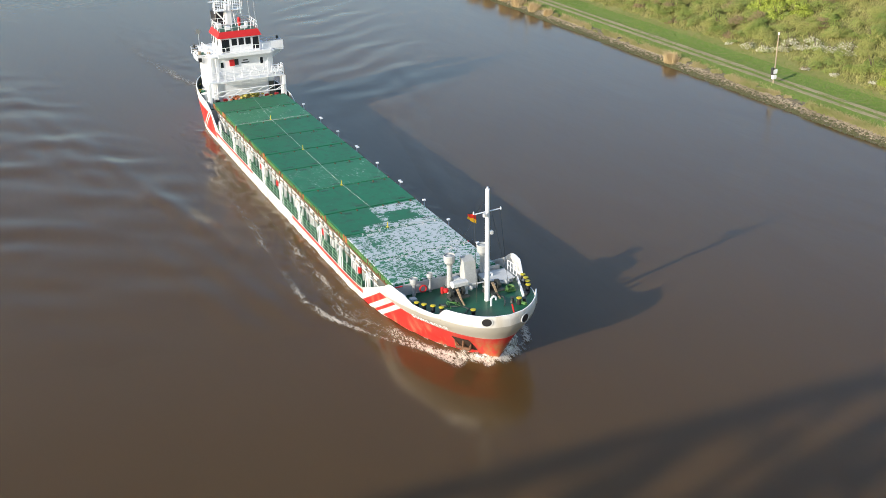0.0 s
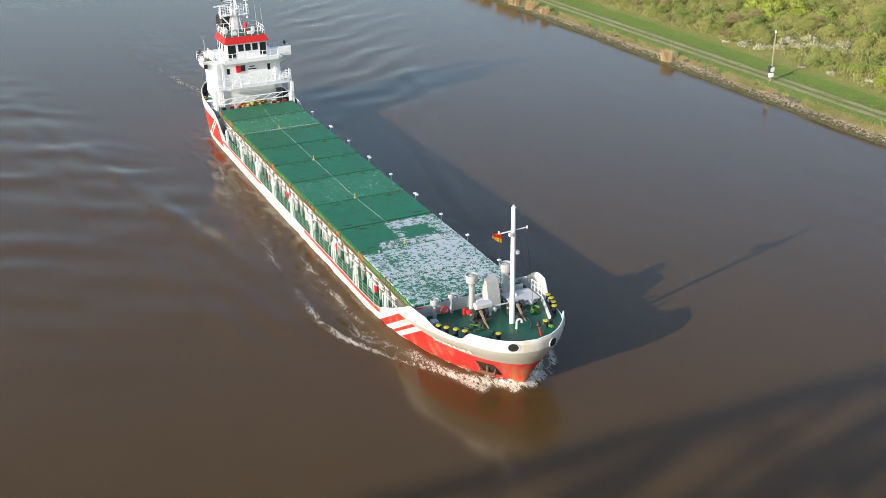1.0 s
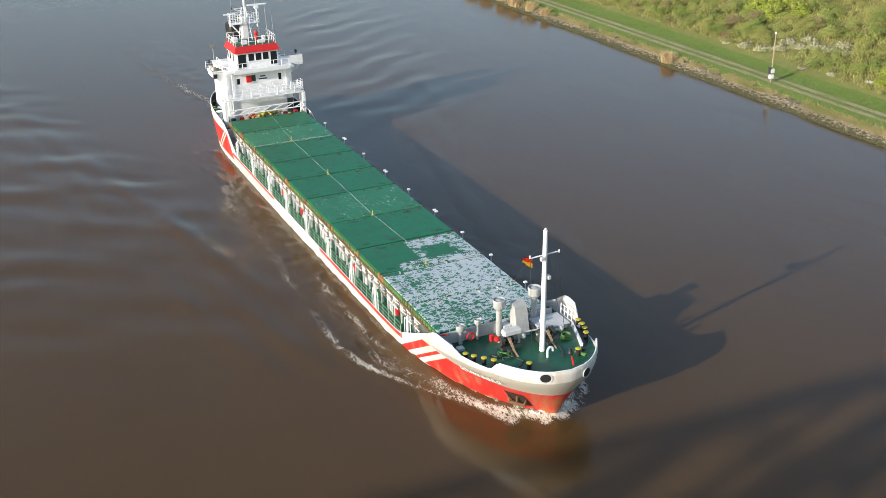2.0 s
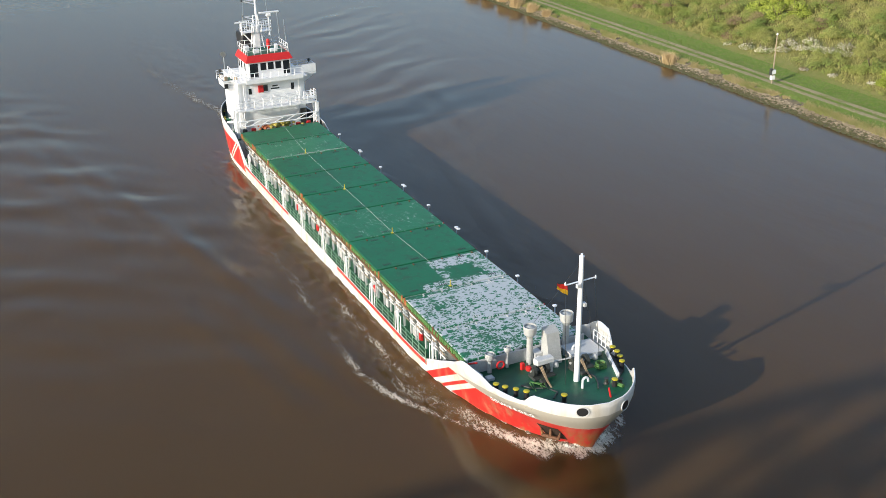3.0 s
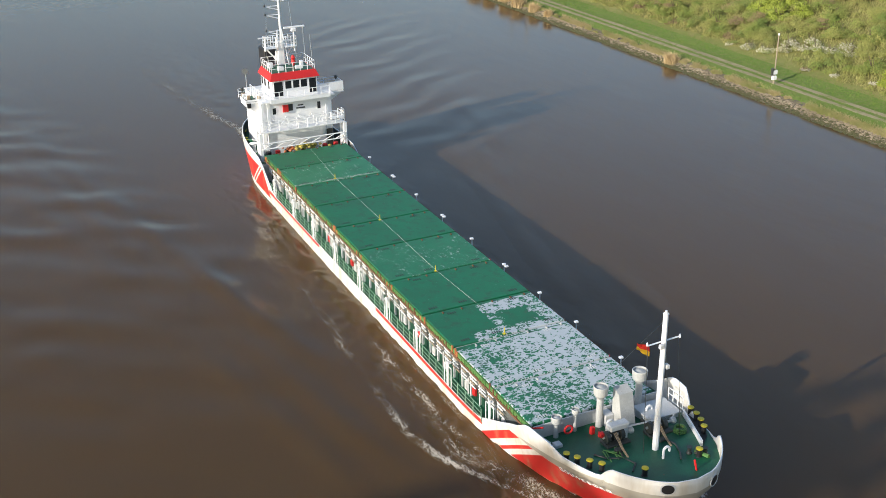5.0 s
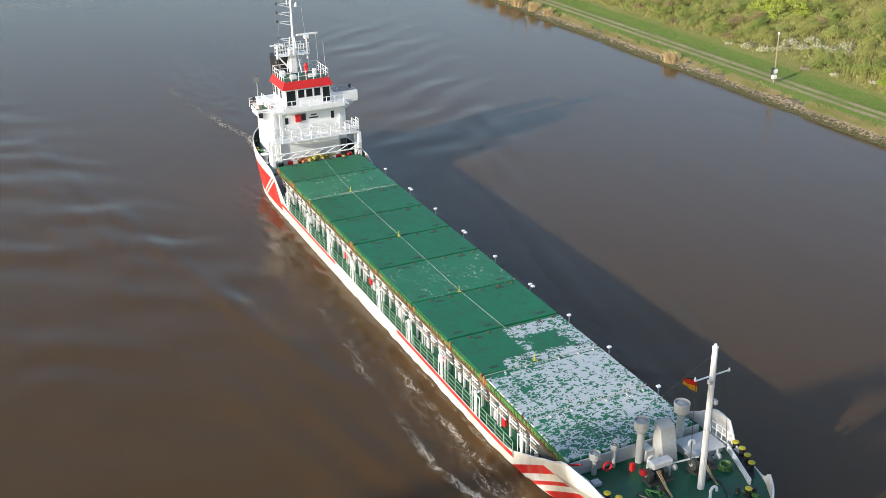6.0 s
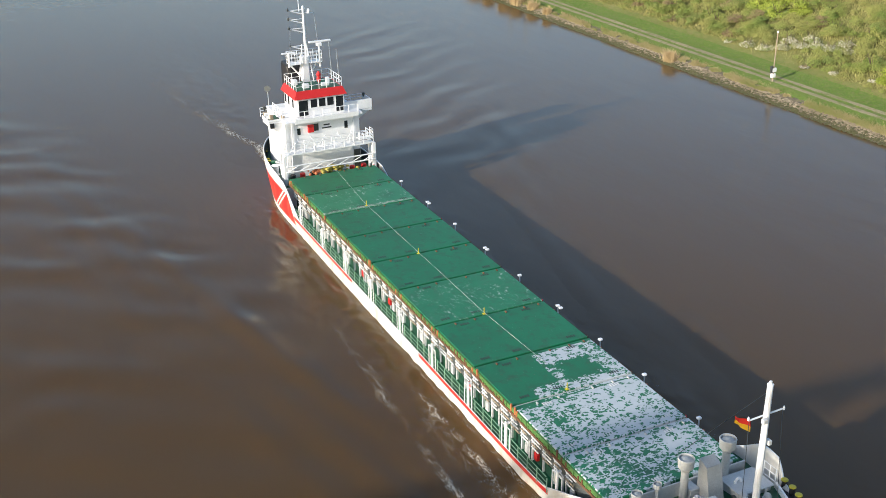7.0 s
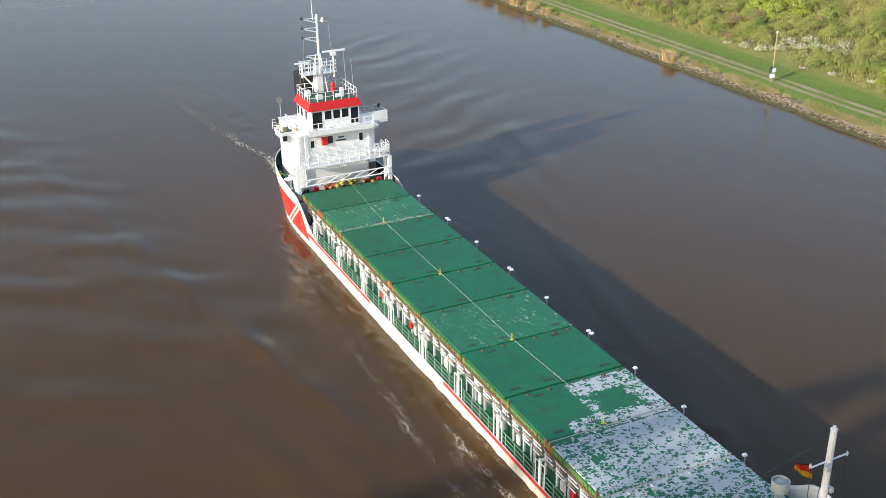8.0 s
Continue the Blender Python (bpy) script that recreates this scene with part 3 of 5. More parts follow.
WF = -38.2
window(wheel, WF, HY - 2.5, HY - 1.45, 10.25, 12.0)
for y in (-1.15, -0.2, 0.75):
    window(wheel, WF, HY + y - 0.0, HY + y + 0.75, 11.1, 12.0)
window(wheel, WF, HY + 1.75, HY + 2.6, 10.3, 12.0)
for x in (-39.4, -40.9, -42.0):
    window(wheel, HY - 2.75, x - 0.35, x + 0.35, 11.0, 11.95, "-y")
window(house, -38.0, HY - 2.95, HY - 2.55, 8.3, 9.05)
window(house, -38.0, HY + 2.5, HY + 2.9, 8.3, 9.15)
part("fire_locker", box(B(), -38.0, -37.75, HY - 1.75, HY - 1.1, 8.45, 9.3, 0.02), RED, house, "red locker on the house front")
part("vent_grille", box(B(), -38.0, -37.95, HY - 1.05, HY - 0.5, 8.5, 9.3), STEEL, house)
for z, w in ((8.95, 0.7), (8.62, 1.1)):
    part("lettering_bar", box(B(), -38.0, -37.985, HY + 0.45 - w / 2, HY + 0.45 + w / 2, z, z + 0.16), STEEL, house, "dark lettering too small to read")
# bridge wings
for s in (-1, 1):
    out = 5.85 if s < 0 else 6.1
    y0, y1 = sorted((HY + s * 4.3, HY + s * out))
    wing = part("bridge_wing", box(B(), -41.2, -38.6, y0, y1, 9.75, 9.95, 0.03), WHITE, ship, "white overhanging bridge wing")
    top = 10.2 if s < 0 else 11.05
    part("wing_screen", prism(B(), [(HY + s * 2.8, 10.0), (HY + s * out, 10.0), (HY + s * out, top), (HY + s * 2.8, top)], -38.72, -38.6, "x"), WHITE, wing)
    a, b = sorted((HY + s * (out - 0.08), HY + s * out))
    part("wing_end", box(B(), -41.2, -38.7, a, b, 9.95, top - 0.05), WHITE, wing)
    part("wing_deck", box(B(), -41.1, -38.7, y0, y1, 9.96, 9.99), DECK_GREEN, wing)
    part("wing_bracket", prism(B(), [(HY + s * 4.3, 9.75), (HY + s * (out - 0.05), 9.75), (HY + s * (out - 0.05), 9.4), (HY + s * 4.3, 8.3)], -41.1 if s < 0 else -39.8, -38.7 if s < 0 else -39.6, "x"), WHITE, wing)
    part("wing_rail", rail(B(), [(-41.15, HY + s * 3.0, 10.0), (-41.15, HY + s * 6.0, 10.0)], 1.0), WHITE, wing)
    part("searchlight", turned(B(), -40.2, HY + s * 5.75, [(0.05, 10.9), (0.16, 11.1), (0.18, 11.3), (0.1, 11.4)], 10), STEEL, wing)
random.seed(31)
for i in range(9):
    x, y, h = -40.9 + 0.26 * i + random.uniform(-0.1, 0.1), HY - 5.7 + 1.9 * random.random(), random.uniform(0.35, 0.75)
    part("wing_gear", box(B(), x - 0.12, x + 0.12, y - 0.2, y + 0.2, 9.99, 9.99 + h, 0.05), random.choice((WOOD, WHITE, ORANGE, WHITE)), ship)
dish = part("dish_pole", rod(B(), (-43.6, HY - 4.3, 10.0), (-43.6, HY - 4.3, 12.0), 0.04, seg=6), GREY, ship, "grey dish aerial on a thin pole")
# dish in the darkened grey: shade of a turned-away face as colour
part("dish", rod(rod(B(), (-43.62, HY - 4.3, 12.3), (-43.5, HY - 4.35, 12.32), 0.14, 0.36, 14), (-43.5, HY - 4.35, 12.32), (-43.47, HY - 4.36, 12.33), 0.36, 0.33, 14), SHADED_GREY, dish)
part("front_rail", rail(B(), [(-37.05, HY - 3.3, 10.1), (-37.05, HY + 3.8, 10.1)], 1.05, 2, 0.95, 0.035), WHITE, house)
part("front_rail", rail(B(), [(-37.05, HY - 3.3, 10.1), (-38.5, HY - 4.3, 10.1), (-42.0, HY - 4.3, 10.1)], 1.05, 2, 0.95, 0.035), WHITE, house)
part("balcony", box(B(), -38.0, -36.95, HY - 3.4, HY + 3.9, 9.85, 9.99), WHITE, house)
part("balcony_valance", box(B(), -37.0, -36.95, HY - 3.4, HY + 3.9, 9.99, 10.35), WHITE, house)
# roof: rails, mast, platform, radar, whips
R = 13.0
part("roof_rail", rail(B(), [(-38.4, HY - 2.6, R), (-38.4, HY + 2.6, R), (-42.5, HY + 2.6, R), (-42.5, HY - 2.6, R), (-38.4, HY - 2.6, R)], 1.0, 2, 0.85, 0.03), WHITE, wheel)
part("roof_deck", box(B(), -42.4, -38.5, HY - 2.5, HY + 2.5, 12.99, 13.02), DECK_GREEN, wheel)
for x, y, w, l, z in ((-39.4, -1.2, 0.5, 0.7, 0.5), (-40.2, 1.6, 0.4, 0.4, 0.7), (-39.3, 1.0, 0.35, 0.9, 0.4), (-41.2, -1.9, 0.6, 0.6, 0.6)):
    part("roof_box", box(B(), x - w / 2, x + w / 2, HY + y - l / 2, HY + y + l / 2, R, R + z, 0.04), WHITE, wheel)
part("raft_canister", turned(B(), -40.6, HY + 0.75, [(0.1, R + 0.1), (0.26, R + 0.4), (0.2, R + 0.8), (0.27, R + 1.05), (0.1, R + 1.35)], 10), RED, wheel, "red canister on the wheelhouse roof")
MX, MY = -42.0, 0.0
mast2 = part("radar_mast", box(B(), MX - 0.45, MX + 0.45, MY - 0.55, MY + 0.3, R, R + 2.9, 0.1), WHITE, ship, "white radar mast with platform and yards")
part("mast_tube", rod(B(), (MX, MY + 0.1, R + 2.3), (MX, MY + 0.1, 21.2), 0.17, 0.12, 8), WHITE, mast2)
part("whip", rod(B(), (MX, MY - 0.35, 20.8), (MX, MY - 0.4, 24.2), 0.06, 0.03, 5), WHITE, mast2)
for y0, y1 in ((MY - 2.0, MY - 0.58), (MY + 0.33, MY + 1.7)):
    part("platform", box(B(), MX - 0.5, MX + 0.7, y0, y1, 15.15, 15.22), WHITE, mast2)
for y in (-0.75, 0.5):
    part("mast_stay", rod(B(), (MX + 0.5, MY + y * 1.4, R), (MX + 0.1, MY + y * 0.4, R + 4.2), 0.06, seg=5), WHITE, mast2)
part("platform_rail", rail(B(), [(MX + 0.7, MY - 2.0, 15.2), (MX + 0.7, MY + 1.7, 15.2), (MX - 0.5, MY + 1.7, 15.2), (MX - 0.5, MY - 2.0, 15.2), (MX + 0.7, MY - 2.0, 15.2)], 1.25, 3, 0.6, 0.026), WHITE, mast2)
for a, b in (((MX, MY + 1.4, 15.1), (MX, MY + 0.3, 13.6)), ((MX, MY - 1.8, 15.1), (MX, MY - 0.6, 13.6))):
    part("brace", rod(B(), a, b, 0.09, seg=5), WHITE, mast2)
part("radar_post", rod(B(), (MX + 0.4, MY + 1.55, 14.6), (MX + 0.4, MY + 1.55, 17.2), 0.12, 0.09, 8), WHITE, mast2)
part("radar_scanner", box(B(), MX + 0.3, MX + 0.55, MY + 0.35, MY + 2.9, 17.3, 17.5, 0.04), WHITE, mast2)
part("radar_gear", box(B(), MX + 0.1, MX + 0.7, MY + 1.25, MY + 1.8, 16.9, 17.28, 0.05), WHITE, mast2)
part("radar_post", rod(B(), (MX + 0.4, MY - 2.0, 14.9), (MX + 0.4, MY - 2.0, 16.4), 0.12, 0.09, 8), WHITE, mast2)
part("radar_scanner", box(B(), MX + 0.3, MX + 0.5, MY - 2.8, MY - 1.2, 16.4, 16.55, 0.04), WHITE, mast2)
for z in (17.0, 18.9, 19.9, 20.9):
    part("yard", rod(B(), (MX, MY + 0.1, z - 0.45), (MX, MY - 1.35, z), 0.055, seg=5), WHITE, mast2)
    part("yard", rod(B(), (MX, MY + 0.1, z + 0.05), (MX, MY - 1.6, z + 0.05), 0.045, seg=5), WHITE, mast2)
    part("lantern", turned(B(), MX, MY - 1.6, [(0.09, z), (0.12, z + 0.15), (0.05, z + 0.35)], 8), STEEL, mast2)
part("yard", rod(B(), (MX, MY + 0.1, 20.6), (MX, MY + 1.2, 20.5), 0.05, seg=5), WHITE, mast2)
part("lantern", turned(B(), MX, MY + 0.7, [(0.16, 20.5), (0.2, 20.8), (0.08, 21.0)], 8), WHITE, mast2)
part("sensor_cluster", turned(B(), MX, MY + 0.1, [(0.14, 20.9), (0.2, 21.05), (0.16, 21.2), (0.08, 21.35)], 8), WHITE, mast2)
part("halyard", rod(B(), (MX, MY + 1.3, 20.4), (MX + 0.6, MY + 1.6, R + 1), 0.012, seg=3), GREY, mast2)
part("halyard", rod(B(), (MX, MY - 1.5, 18.8), (MX + 0.4, MY - 2.0, R + 1), 0.012, seg=3), GREY, mast2)
for y, z in ((2.55, 17.5), (3.35, 16.6)):
    part("whip_antenna", rod(B(), (-40.5, HY + y - 0.3, R + 0.6), (-40.5, HY + y - 0.45, z), 0.035, 0.02, 5), GREY, wheel)
funnel = part("funnel", box(B(), -46.6, -44.2, -1.5, 0.5, 3.6, 14.5, 0.15), BLACK, ship, "black funnel casing behind the mast")
for y in (-0.9, -0.1):
    part("exhaust_pipe", rod(B(), (-45.4, y, 14.4), (-45.7, y, 15.0), 0.2, seg=8), BLACK, funnel)

# ---- platform and gantry before the house ----
platform = part("gantry_platform", box(B(), -36.7, -35.7, -5.0, 5.2, 6.88, 7.0), WHITE, ship, "white raised platform before the deckhouse")
part("platform_rail", rail(B(), [(-35.75, -5.0, 7.0), (-35.75, 5.2, 7.0)], 1.0, 3, 1.1, 0.032), WHITE, platform)
part("platform_rail", rail(B(), [(-35.75, 5.2, 7.0), (-38.0, 5.2, 7.0)], 1.0, 3, 1.1, 0.032), WHITE, platform)
part("platform_rail", rail(B(), [(-35.75, -5.0, 7.0), (-38.0, -5.0, 7.0)], 1.0, 3, 1.1, 0.032), WHITE, platform)
part("platform_rail", rail(B(), [(-36.68, -4.6, 7.0), (-36.68, 4.9, 7.0)], 1.0, 3, 1.1, 0.03), WHITE, platform)
for i in range(6):
    y = -4.6 + 1.55 * i
    part("deck_brace", rod(B(), (-35.8, y, 7.05), (-36.65, y + 1.2, 7.9), 0.045, seg=5), WHITE, platform)
    part("deck_brace", rod(B(), (-36.65, y, 7.95), (-37.9, y + 0.2, 7.95), 0.04, seg=5), WHITE, platform)
part("upper_step", box(B(), -36.7, -35.7, 3.6, 5.2, 7.45, 7.52), WHITE, platform)
part("step_rail", rail(B(), [(-35.75, 3.6, 7.5), (-35.75, 5.2, 7.5), (-36.7, 5.2, 7.5)], 0.95, 3, 0.8, 0.03), WHITE, platform)
for y in (-3.9, -2.2, -0.4, 1.5, 3.2):
    part("platform_strut", rod(B(), (-36.6, y, 6.9), (-37.95, y, 6.2), 0.05, seg=5), WHITE, platform)
for y in (-4.1, -3.4, 3.7):
    part("house_pipe", rod(B(), (-37.85, y, 3.6), (-37.85, y, 9.8), 0.06, seg=6), WHITE, house)
part("light_screen", box(B(), -38.58, -38.45, HY - 5.75, HY - 5.3, 9.3, 9.85, 0.02), BLACK, ship, "black side-light screen under the wing")
for y in (-5.0, 5.25):
    part("gantry_leg", box(B(), -36.1, -35.7, y - 0.2, y + 0.2, 1.6, 6.9, 0.03), WHITE, platform)
    part("gantry_leg", box(B(), -37.3, -37.0, y - 0.15, y + 0.15, 1.6, 6.9, 0.03), WHITE, platform)
    part("leg_brace", rod(B(), (-35.9, y, 6.3), (-37.1, y, 3.6), 0.1, seg=5), WHITE, platform)
bm = B()
for z in (5.1, 5.75):
    rod(bm, (-35.5, -5.0, z), (-35.5, 5.3, z), 0.075, seg=6)
for i in range(7):
    y = -5.0 + 10.3 * i / 7
    rod(bm, (-35.5, y, 5.1), (-35.5, y + 10.3 / 7, 5.75), 0.05, seg=4)
part("truss_beam", bm, WHITE, platform, "white lattice beam between the legs")
part("house_front_lower", box(B(), -37.99, -37.6, -3.6, 3.4, 3.6, 6.7, 0.03), WHITE, house)
# closed plate; the shade inside a doorway is given by its dark colour
part("door", box(B(), -37.62, -37.55, 3.55, 4.3, 3.7, 5.8, 0.02), STEEL, house, "dark plate for the shade in a doorway")
for x, y, r in ((-36.6, -2.9, RED), (-36.4, 2.8, RED), (-36.5, -1.8, BLACK), (-36.6, 0.2, RUST), (-36.5, 4.2, RED), (-36.6, -4.0, BLACK)):
    part("stowed_drum", turned(B(), x, y, [(0.28, 3.4), (0.3, 3.45), (0.3, 4.35), (0.26, 4.4)], 10), r, platform)
random.seed(4)
bm = B()
for i in range(70):
    x, y = -35.9 + random.gauss(0, 0.25), 0.3 + random.gauss(0, 0.85)
    z = 4.55 + 0.25 * math.exp(-((y - 0.3) / 0.9) ** 2) + random.uniform(-0.3, 0.2)
    bmesh.ops.create_icosphere(bm, subdivisions=1, radius=random.uniform(0.12, 0.28), matrix=Matrix.Translation((x, y, z)) @ Matrix.Diagonal((1.2, 1.3, 0.7, 1)))
tagged(part("net_heap", bm, NET, platform, "heap of yellow netting at the hatch end", smooth=True), kind="stuff")
bm = B()
for i in range(18):
    bmesh.ops.create_icosphere(bm, subdivisions=1, radius=random.uniform(0.1, 0.22), matrix=Matrix.Translation((-35.8 + random.gauss(0, 0.2), -1.4 + random.gauss(0, 0.4), 4.6 + random.uniform(-0.2, 0.15))))
tagged(part("tarpaulin_bundle", bm, ORANGE, platform, "orange tarpaulin bundle", smooth=True), kind="stuff")

# ---- after deck on the starboard quarter ----

def bollard(x, y, z):
    b = part("bollard", turned(B(), x, y, [(0.22, z), (0.17, z + 0.05), (0.17, z + 0.46), (0.22, z + 0.5), (0.22, z + 0.56)], 12), BLACK, ship, "black mooring bollard with yellow top")
    part("bollard_cap", turned(B(), x, y, [(0.23, z + 0.562), (0.23, z + 0.61), (0.1, z + 0.64)], 12), YELLOW, b)


for x, y in ((-46.9, -4.0), (-46.2, -4.2), (-43.6, -4.75), (-42.8, -4.85)):
    bollard(x, y, 3.6)
part("capstan", turned(B(), -39.6, -5.0, [(0.45, 3.6), (0.3, 3.8), (0.35, 4.5), (0.5, 4.7)], 12), WHITE, ship)
part("davit", rod(rod(B(), (-36.3, -5.2, 3.6), (-36.3, -5.2, 6.0), 0.12), (-36.3, -5.2, 6.0), (-36.3, -5.9, 6.3), 0.1), WHITE, ship)
part("mooring_winch", turned(B(), -40.8, -4.9, [(0.5, 3.6), (0.5, 4.2), (0.3, 4.3), (0.3, 4.8)], 10), DECK_GREEN, ship)

for side in (-1, 1):
    bm = B()
    prev = None
    for i in range(31):
        x = -50.3 + 15.0 * i / 30
        row = [bm.verts.new((x, side * max(0.0, half(x, z) - 0.16), z)) for z in (3.55, sheer(x) - 0.06)]
        if prev:
            bm.faces.new((prev[0], row[0], row[1], prev[1]))
        prev = row
    part("bulwark_lining", bm, BLACK, ship, "black inside of the stern bulwark")

# ---- along the starboard side deck ----
for i in range(39):
    x = -34.0 + 1.46 * i
    bm = B()
    prism(bm, [(-4.56, 4.1), (-5.0, 4.1), (-5.0, 3.95), (-4.72, 3.5), (-4.70, 1.6), (-4.56, 1.6)], x - 0.03, x + 0.03, "x")
    stay = part("coaming_stay", bm, WHITE, ship)
    part("stay_flange", prism(B(), [(-5.02, 4.08), (-4.72, 3.5), (-4.70, 1.6), (-4.76, 1.6), (-4.78, 3.5), (-5.08, 4.08)], x - 0.05, x + 0.05, "x"), WHITE, stay)
    for k in range(4):
        z = 2.78 + 0.27 * k
        part("pipe_length", rod(B(), (x + 0.05, -4.84, z), (x + 0.85 + 0.4 * ((i * 7 + k * 3) % 4) / 3, -4.84, z), 0.05, seg=6), WHITE if (i + k) % 3 else WOOD, stay)
    if i % 3 == 1:
        part("air_pipe", rod(B(), (x + 1.1, -4.75, 1.6), (x + 1.1, -4.75, 3.0), 0.07, seg=6), PALE, ship)
    if i % 4 == 2:
        part("valve_box", box(B(), x + 0.5, x + 0.95, -4.80, -4.61, 1.75, 2.5, 0.03), PALE, ship)
part("coaming_top_rail", box(B(), -34.9, 26.4, -5.1, -4.56, 4.02, 4.19), RUST, ship, "rusty coaming bar under the hatch edge")
random.seed(9)
for i in range(118):
    x = -34.4 + 0.515 * i + random.uniform(-0.15, 0.15)
    near = min(abs(x - 0.3 - q) for q in SEAMS) < 0.75
    part("hatch_cleat", box(B(), x - 0.06, x + 0.06, -5.10, -4.98, 4.2, 4.2 + (random.uniform(0.3, 0.6) if near else random.uniform(0.12, 0.42)), 0.012), random.choice((ORANGE, ORANGE, RUST)) if near else random.choice((RUST, SKIRT_GREEN, SKIRT_GREEN)), ship)
part("hatch_skirt", box(B(), -34.9, 26.4, -5.03, -4.905, 4.2, 4.52), SKIRT_GREEN, ship, "rust-stained green skirt plate of the hatch")
for i in range(41):
    x = -30.6 + 1.28 * i
    part("rail_post", rod(B(), (x, -5.66, 1.6), (x, -5.66, 2.72), 0.035, seg=5), RAIL_GREEN, ship)
for z in (1.95, 2.3, 2.7):
    part("rail_bar", rod(B(), (-31.0, -5.66, z), (20.4, -5.6, z), 0.028, seg=5), RAIL_GREEN, ship)
POSTS = [-29.4, -22.7, -16.3, -10.0, -3.5, 2.9, 9.2, 15.0, 21.3]
for x in POSTS:
    yo = -(half(x + 0.5, 1.7) - 0.05)
    post = part("side_post", box(B(), x - 0.12, x + 0.12, yo, yo + 0.12, 1.6, 3.7, 0.02), WHITE, ship, "white steel post at the ship's side")
    for dx in (-0.62, 0.55):
        part("post_leg", rod(B(), (x + dx, yo + 0.08, 1.6), (x + dx, yo + 0.08, 3.35), 0.035, seg=6), WHITE, post)
    part("post_arm", rod(B(), (x - 0.62, yo + 0.08, 3.35), (x + 0.55, yo + 0.08, 3.35), 0.035, seg=6), WHITE, post)
    part("post_lamp", box(B(), x - 0.1, x + 0.12, yo + 0.12, yo + 0.36, 3.5, 3.66, 0.04), WHITE, post)
for x in POSTS:
    twin = x in (-22.7, -10.0, 2.9)
    post = part("port_lamp_post", rod(B(), (x, 5.75, 1.6), (x, 5.75, 4.3), 0.05, seg=6), WHITE, ship, "white lamp post on the port side")
    for k in range(2 if twin else 1):
        part("lamp_head", box(B(), x - 0.14 + k * 0.45, x + 0.12 + k * 0.45, 5.58, 5.9, 4.3, 4.46, 0.03), WHITE, post)
part("port_rail", rail(B(), [(-31, 5.66, 1.6), (21, 5.66, 1.6)], 1.05, 3, 1.5, 0.028), WHITE, ship)
for x in (7.5, -8.0, -14.3, 17.5):
    part("hose_box", box(B(), x, x + 0.42, -4.85, -4.62, 2.0, 2.6, 0.03), RED, ship, "red fire-hose box on the coaming")
# lifeline along the hatches, its yellow stanchions
LINE = [(-35.0, 0.42), (-24.1, -0.36), (-11.2, -0.42), (1.8, -0.48), (11.0, -0.1)]
bm = B()
for (ax, ay), (bx, by) in zip(LINE, LINE[1:]):
    rod(bm, (ax, ay, 4.72), (bx, by, 4.72), 0.009, seg=5)
part("lifeline", bm, PALE, ship, "pale lifeline down the hatch tops")
for x, y in LINE[1:4] + [(14.5, -0.5)]:
    post = part("stanchion", rod(B(), (x, y, 4.6), (x, y, 5.15), 0.035, seg=6), YELLOW, ship)
    part("stanchion_foot", box(B(), x - 0.12, x + 0.12, y - 0.12, y + 0.12, 4.6, 4.64), YELLOW, post)
# lifting eyes and vents on the panels
for k in range(10):
    for y in (-3.3, -1.6, 1.2, 2.9, 4.2):
        x = SEAMS[k] + 0.45
        part("lifting_eye", box(B(), x - 0.12, x + 0.12, y - 0.05, y + 0.05, 4.59, 4.70, 0.01), RUST if k < 8 else GREY, PANELS[k])
    for y, end in ((-3.0, 0), (2.5, 0), (-1.3, 1), (3.4, 1), (-4.0, 1)):
        x = SEAMS[k] + 0.75 if end == 0 else SEAMS[k + 1] - 0.7
        for j in range(4):
            part("tread_bar", box(B(), x - 0.14, x + 0.14, y + j * 0.2, y + j * 0.2 + 0.07, 4.59, 4.63), STEEL if k < 8 else PALE, PANELS[k])
for k in range(10):
    for y in (HW + 0.06,):
        part("corner_pin", box(B(), SEAMS[k] - 0.3, SEAMS[k] - 0.18, y - 0.05, y + 0.04, 4.3, 4.58, 0.01), RED if k % 3 == 0 else RUST, ship)
        part("corner_pin", box(B(), SEAMS[k] + 1.6, SEAMS[k] + 1.72, y - 0.05, y + 0.04, 4.3, 4.56, 0.01), ORANGE, ship)

# ---- forecastle ----


def vent(x, y, top, r, z=3.4):
    v = part("vent_pipe", turned(B(), x, y, [(r * 1.0, z), (r * 0.76, z + 0.1), (r * 0.74, top - r * 2.9), (r * 0.74, top - r * 2.8)], 16), GREY, ship, "grey mushroom ventilator on the forecastle", smooth=False)
    part("vent_head", turned(B(), x, y, [(r * 0.76, top - r * 3.0), (r * 1.0, top - r * 2.5), (r * 1.45, top - r * 2.0), (r * 1.6, top - 0.05), (r * 1.5, top), (r * 1.35, top - 0.02), (r * 1.35, top - 0.18)], 20), GREY, v)
    part("vent_cap", turned(B(), x, y, [(r * 1.33, top - 0.2), (r * 1.2, top - 0.12), (r * 0.3, top - 0.02)], 20), GREY, v)


vent(27.2, 0.0, 6.75, 0.33)
vent(26.9, 3.35, 6.95, 0.34)
vent(27.0, -3.3, 5.15, 0.23)
vent(26.9, -1.75, 5.25, 0.17)
casing = part("sloping_casing", prism(B(), [(27.2, 3.4), (28.6, 3.4), (28.5, 3.7), (27.9, 6.1), (27.2, 6.4)], 1.0, 2.1, "y"), GREY, ship, "grey sloping stairway casing")
part("locker", box(B(), 26.6, 27.5, 0.3, 1.0, 3.45, 4.4, 0.04), PALE, ship)
part("hatch_house", box(B(), 27.2, 29.0, 2.9, 5.3, 3.45, 4.2, 0.05), PALE, ship, "pale grey store hatch on the port side")
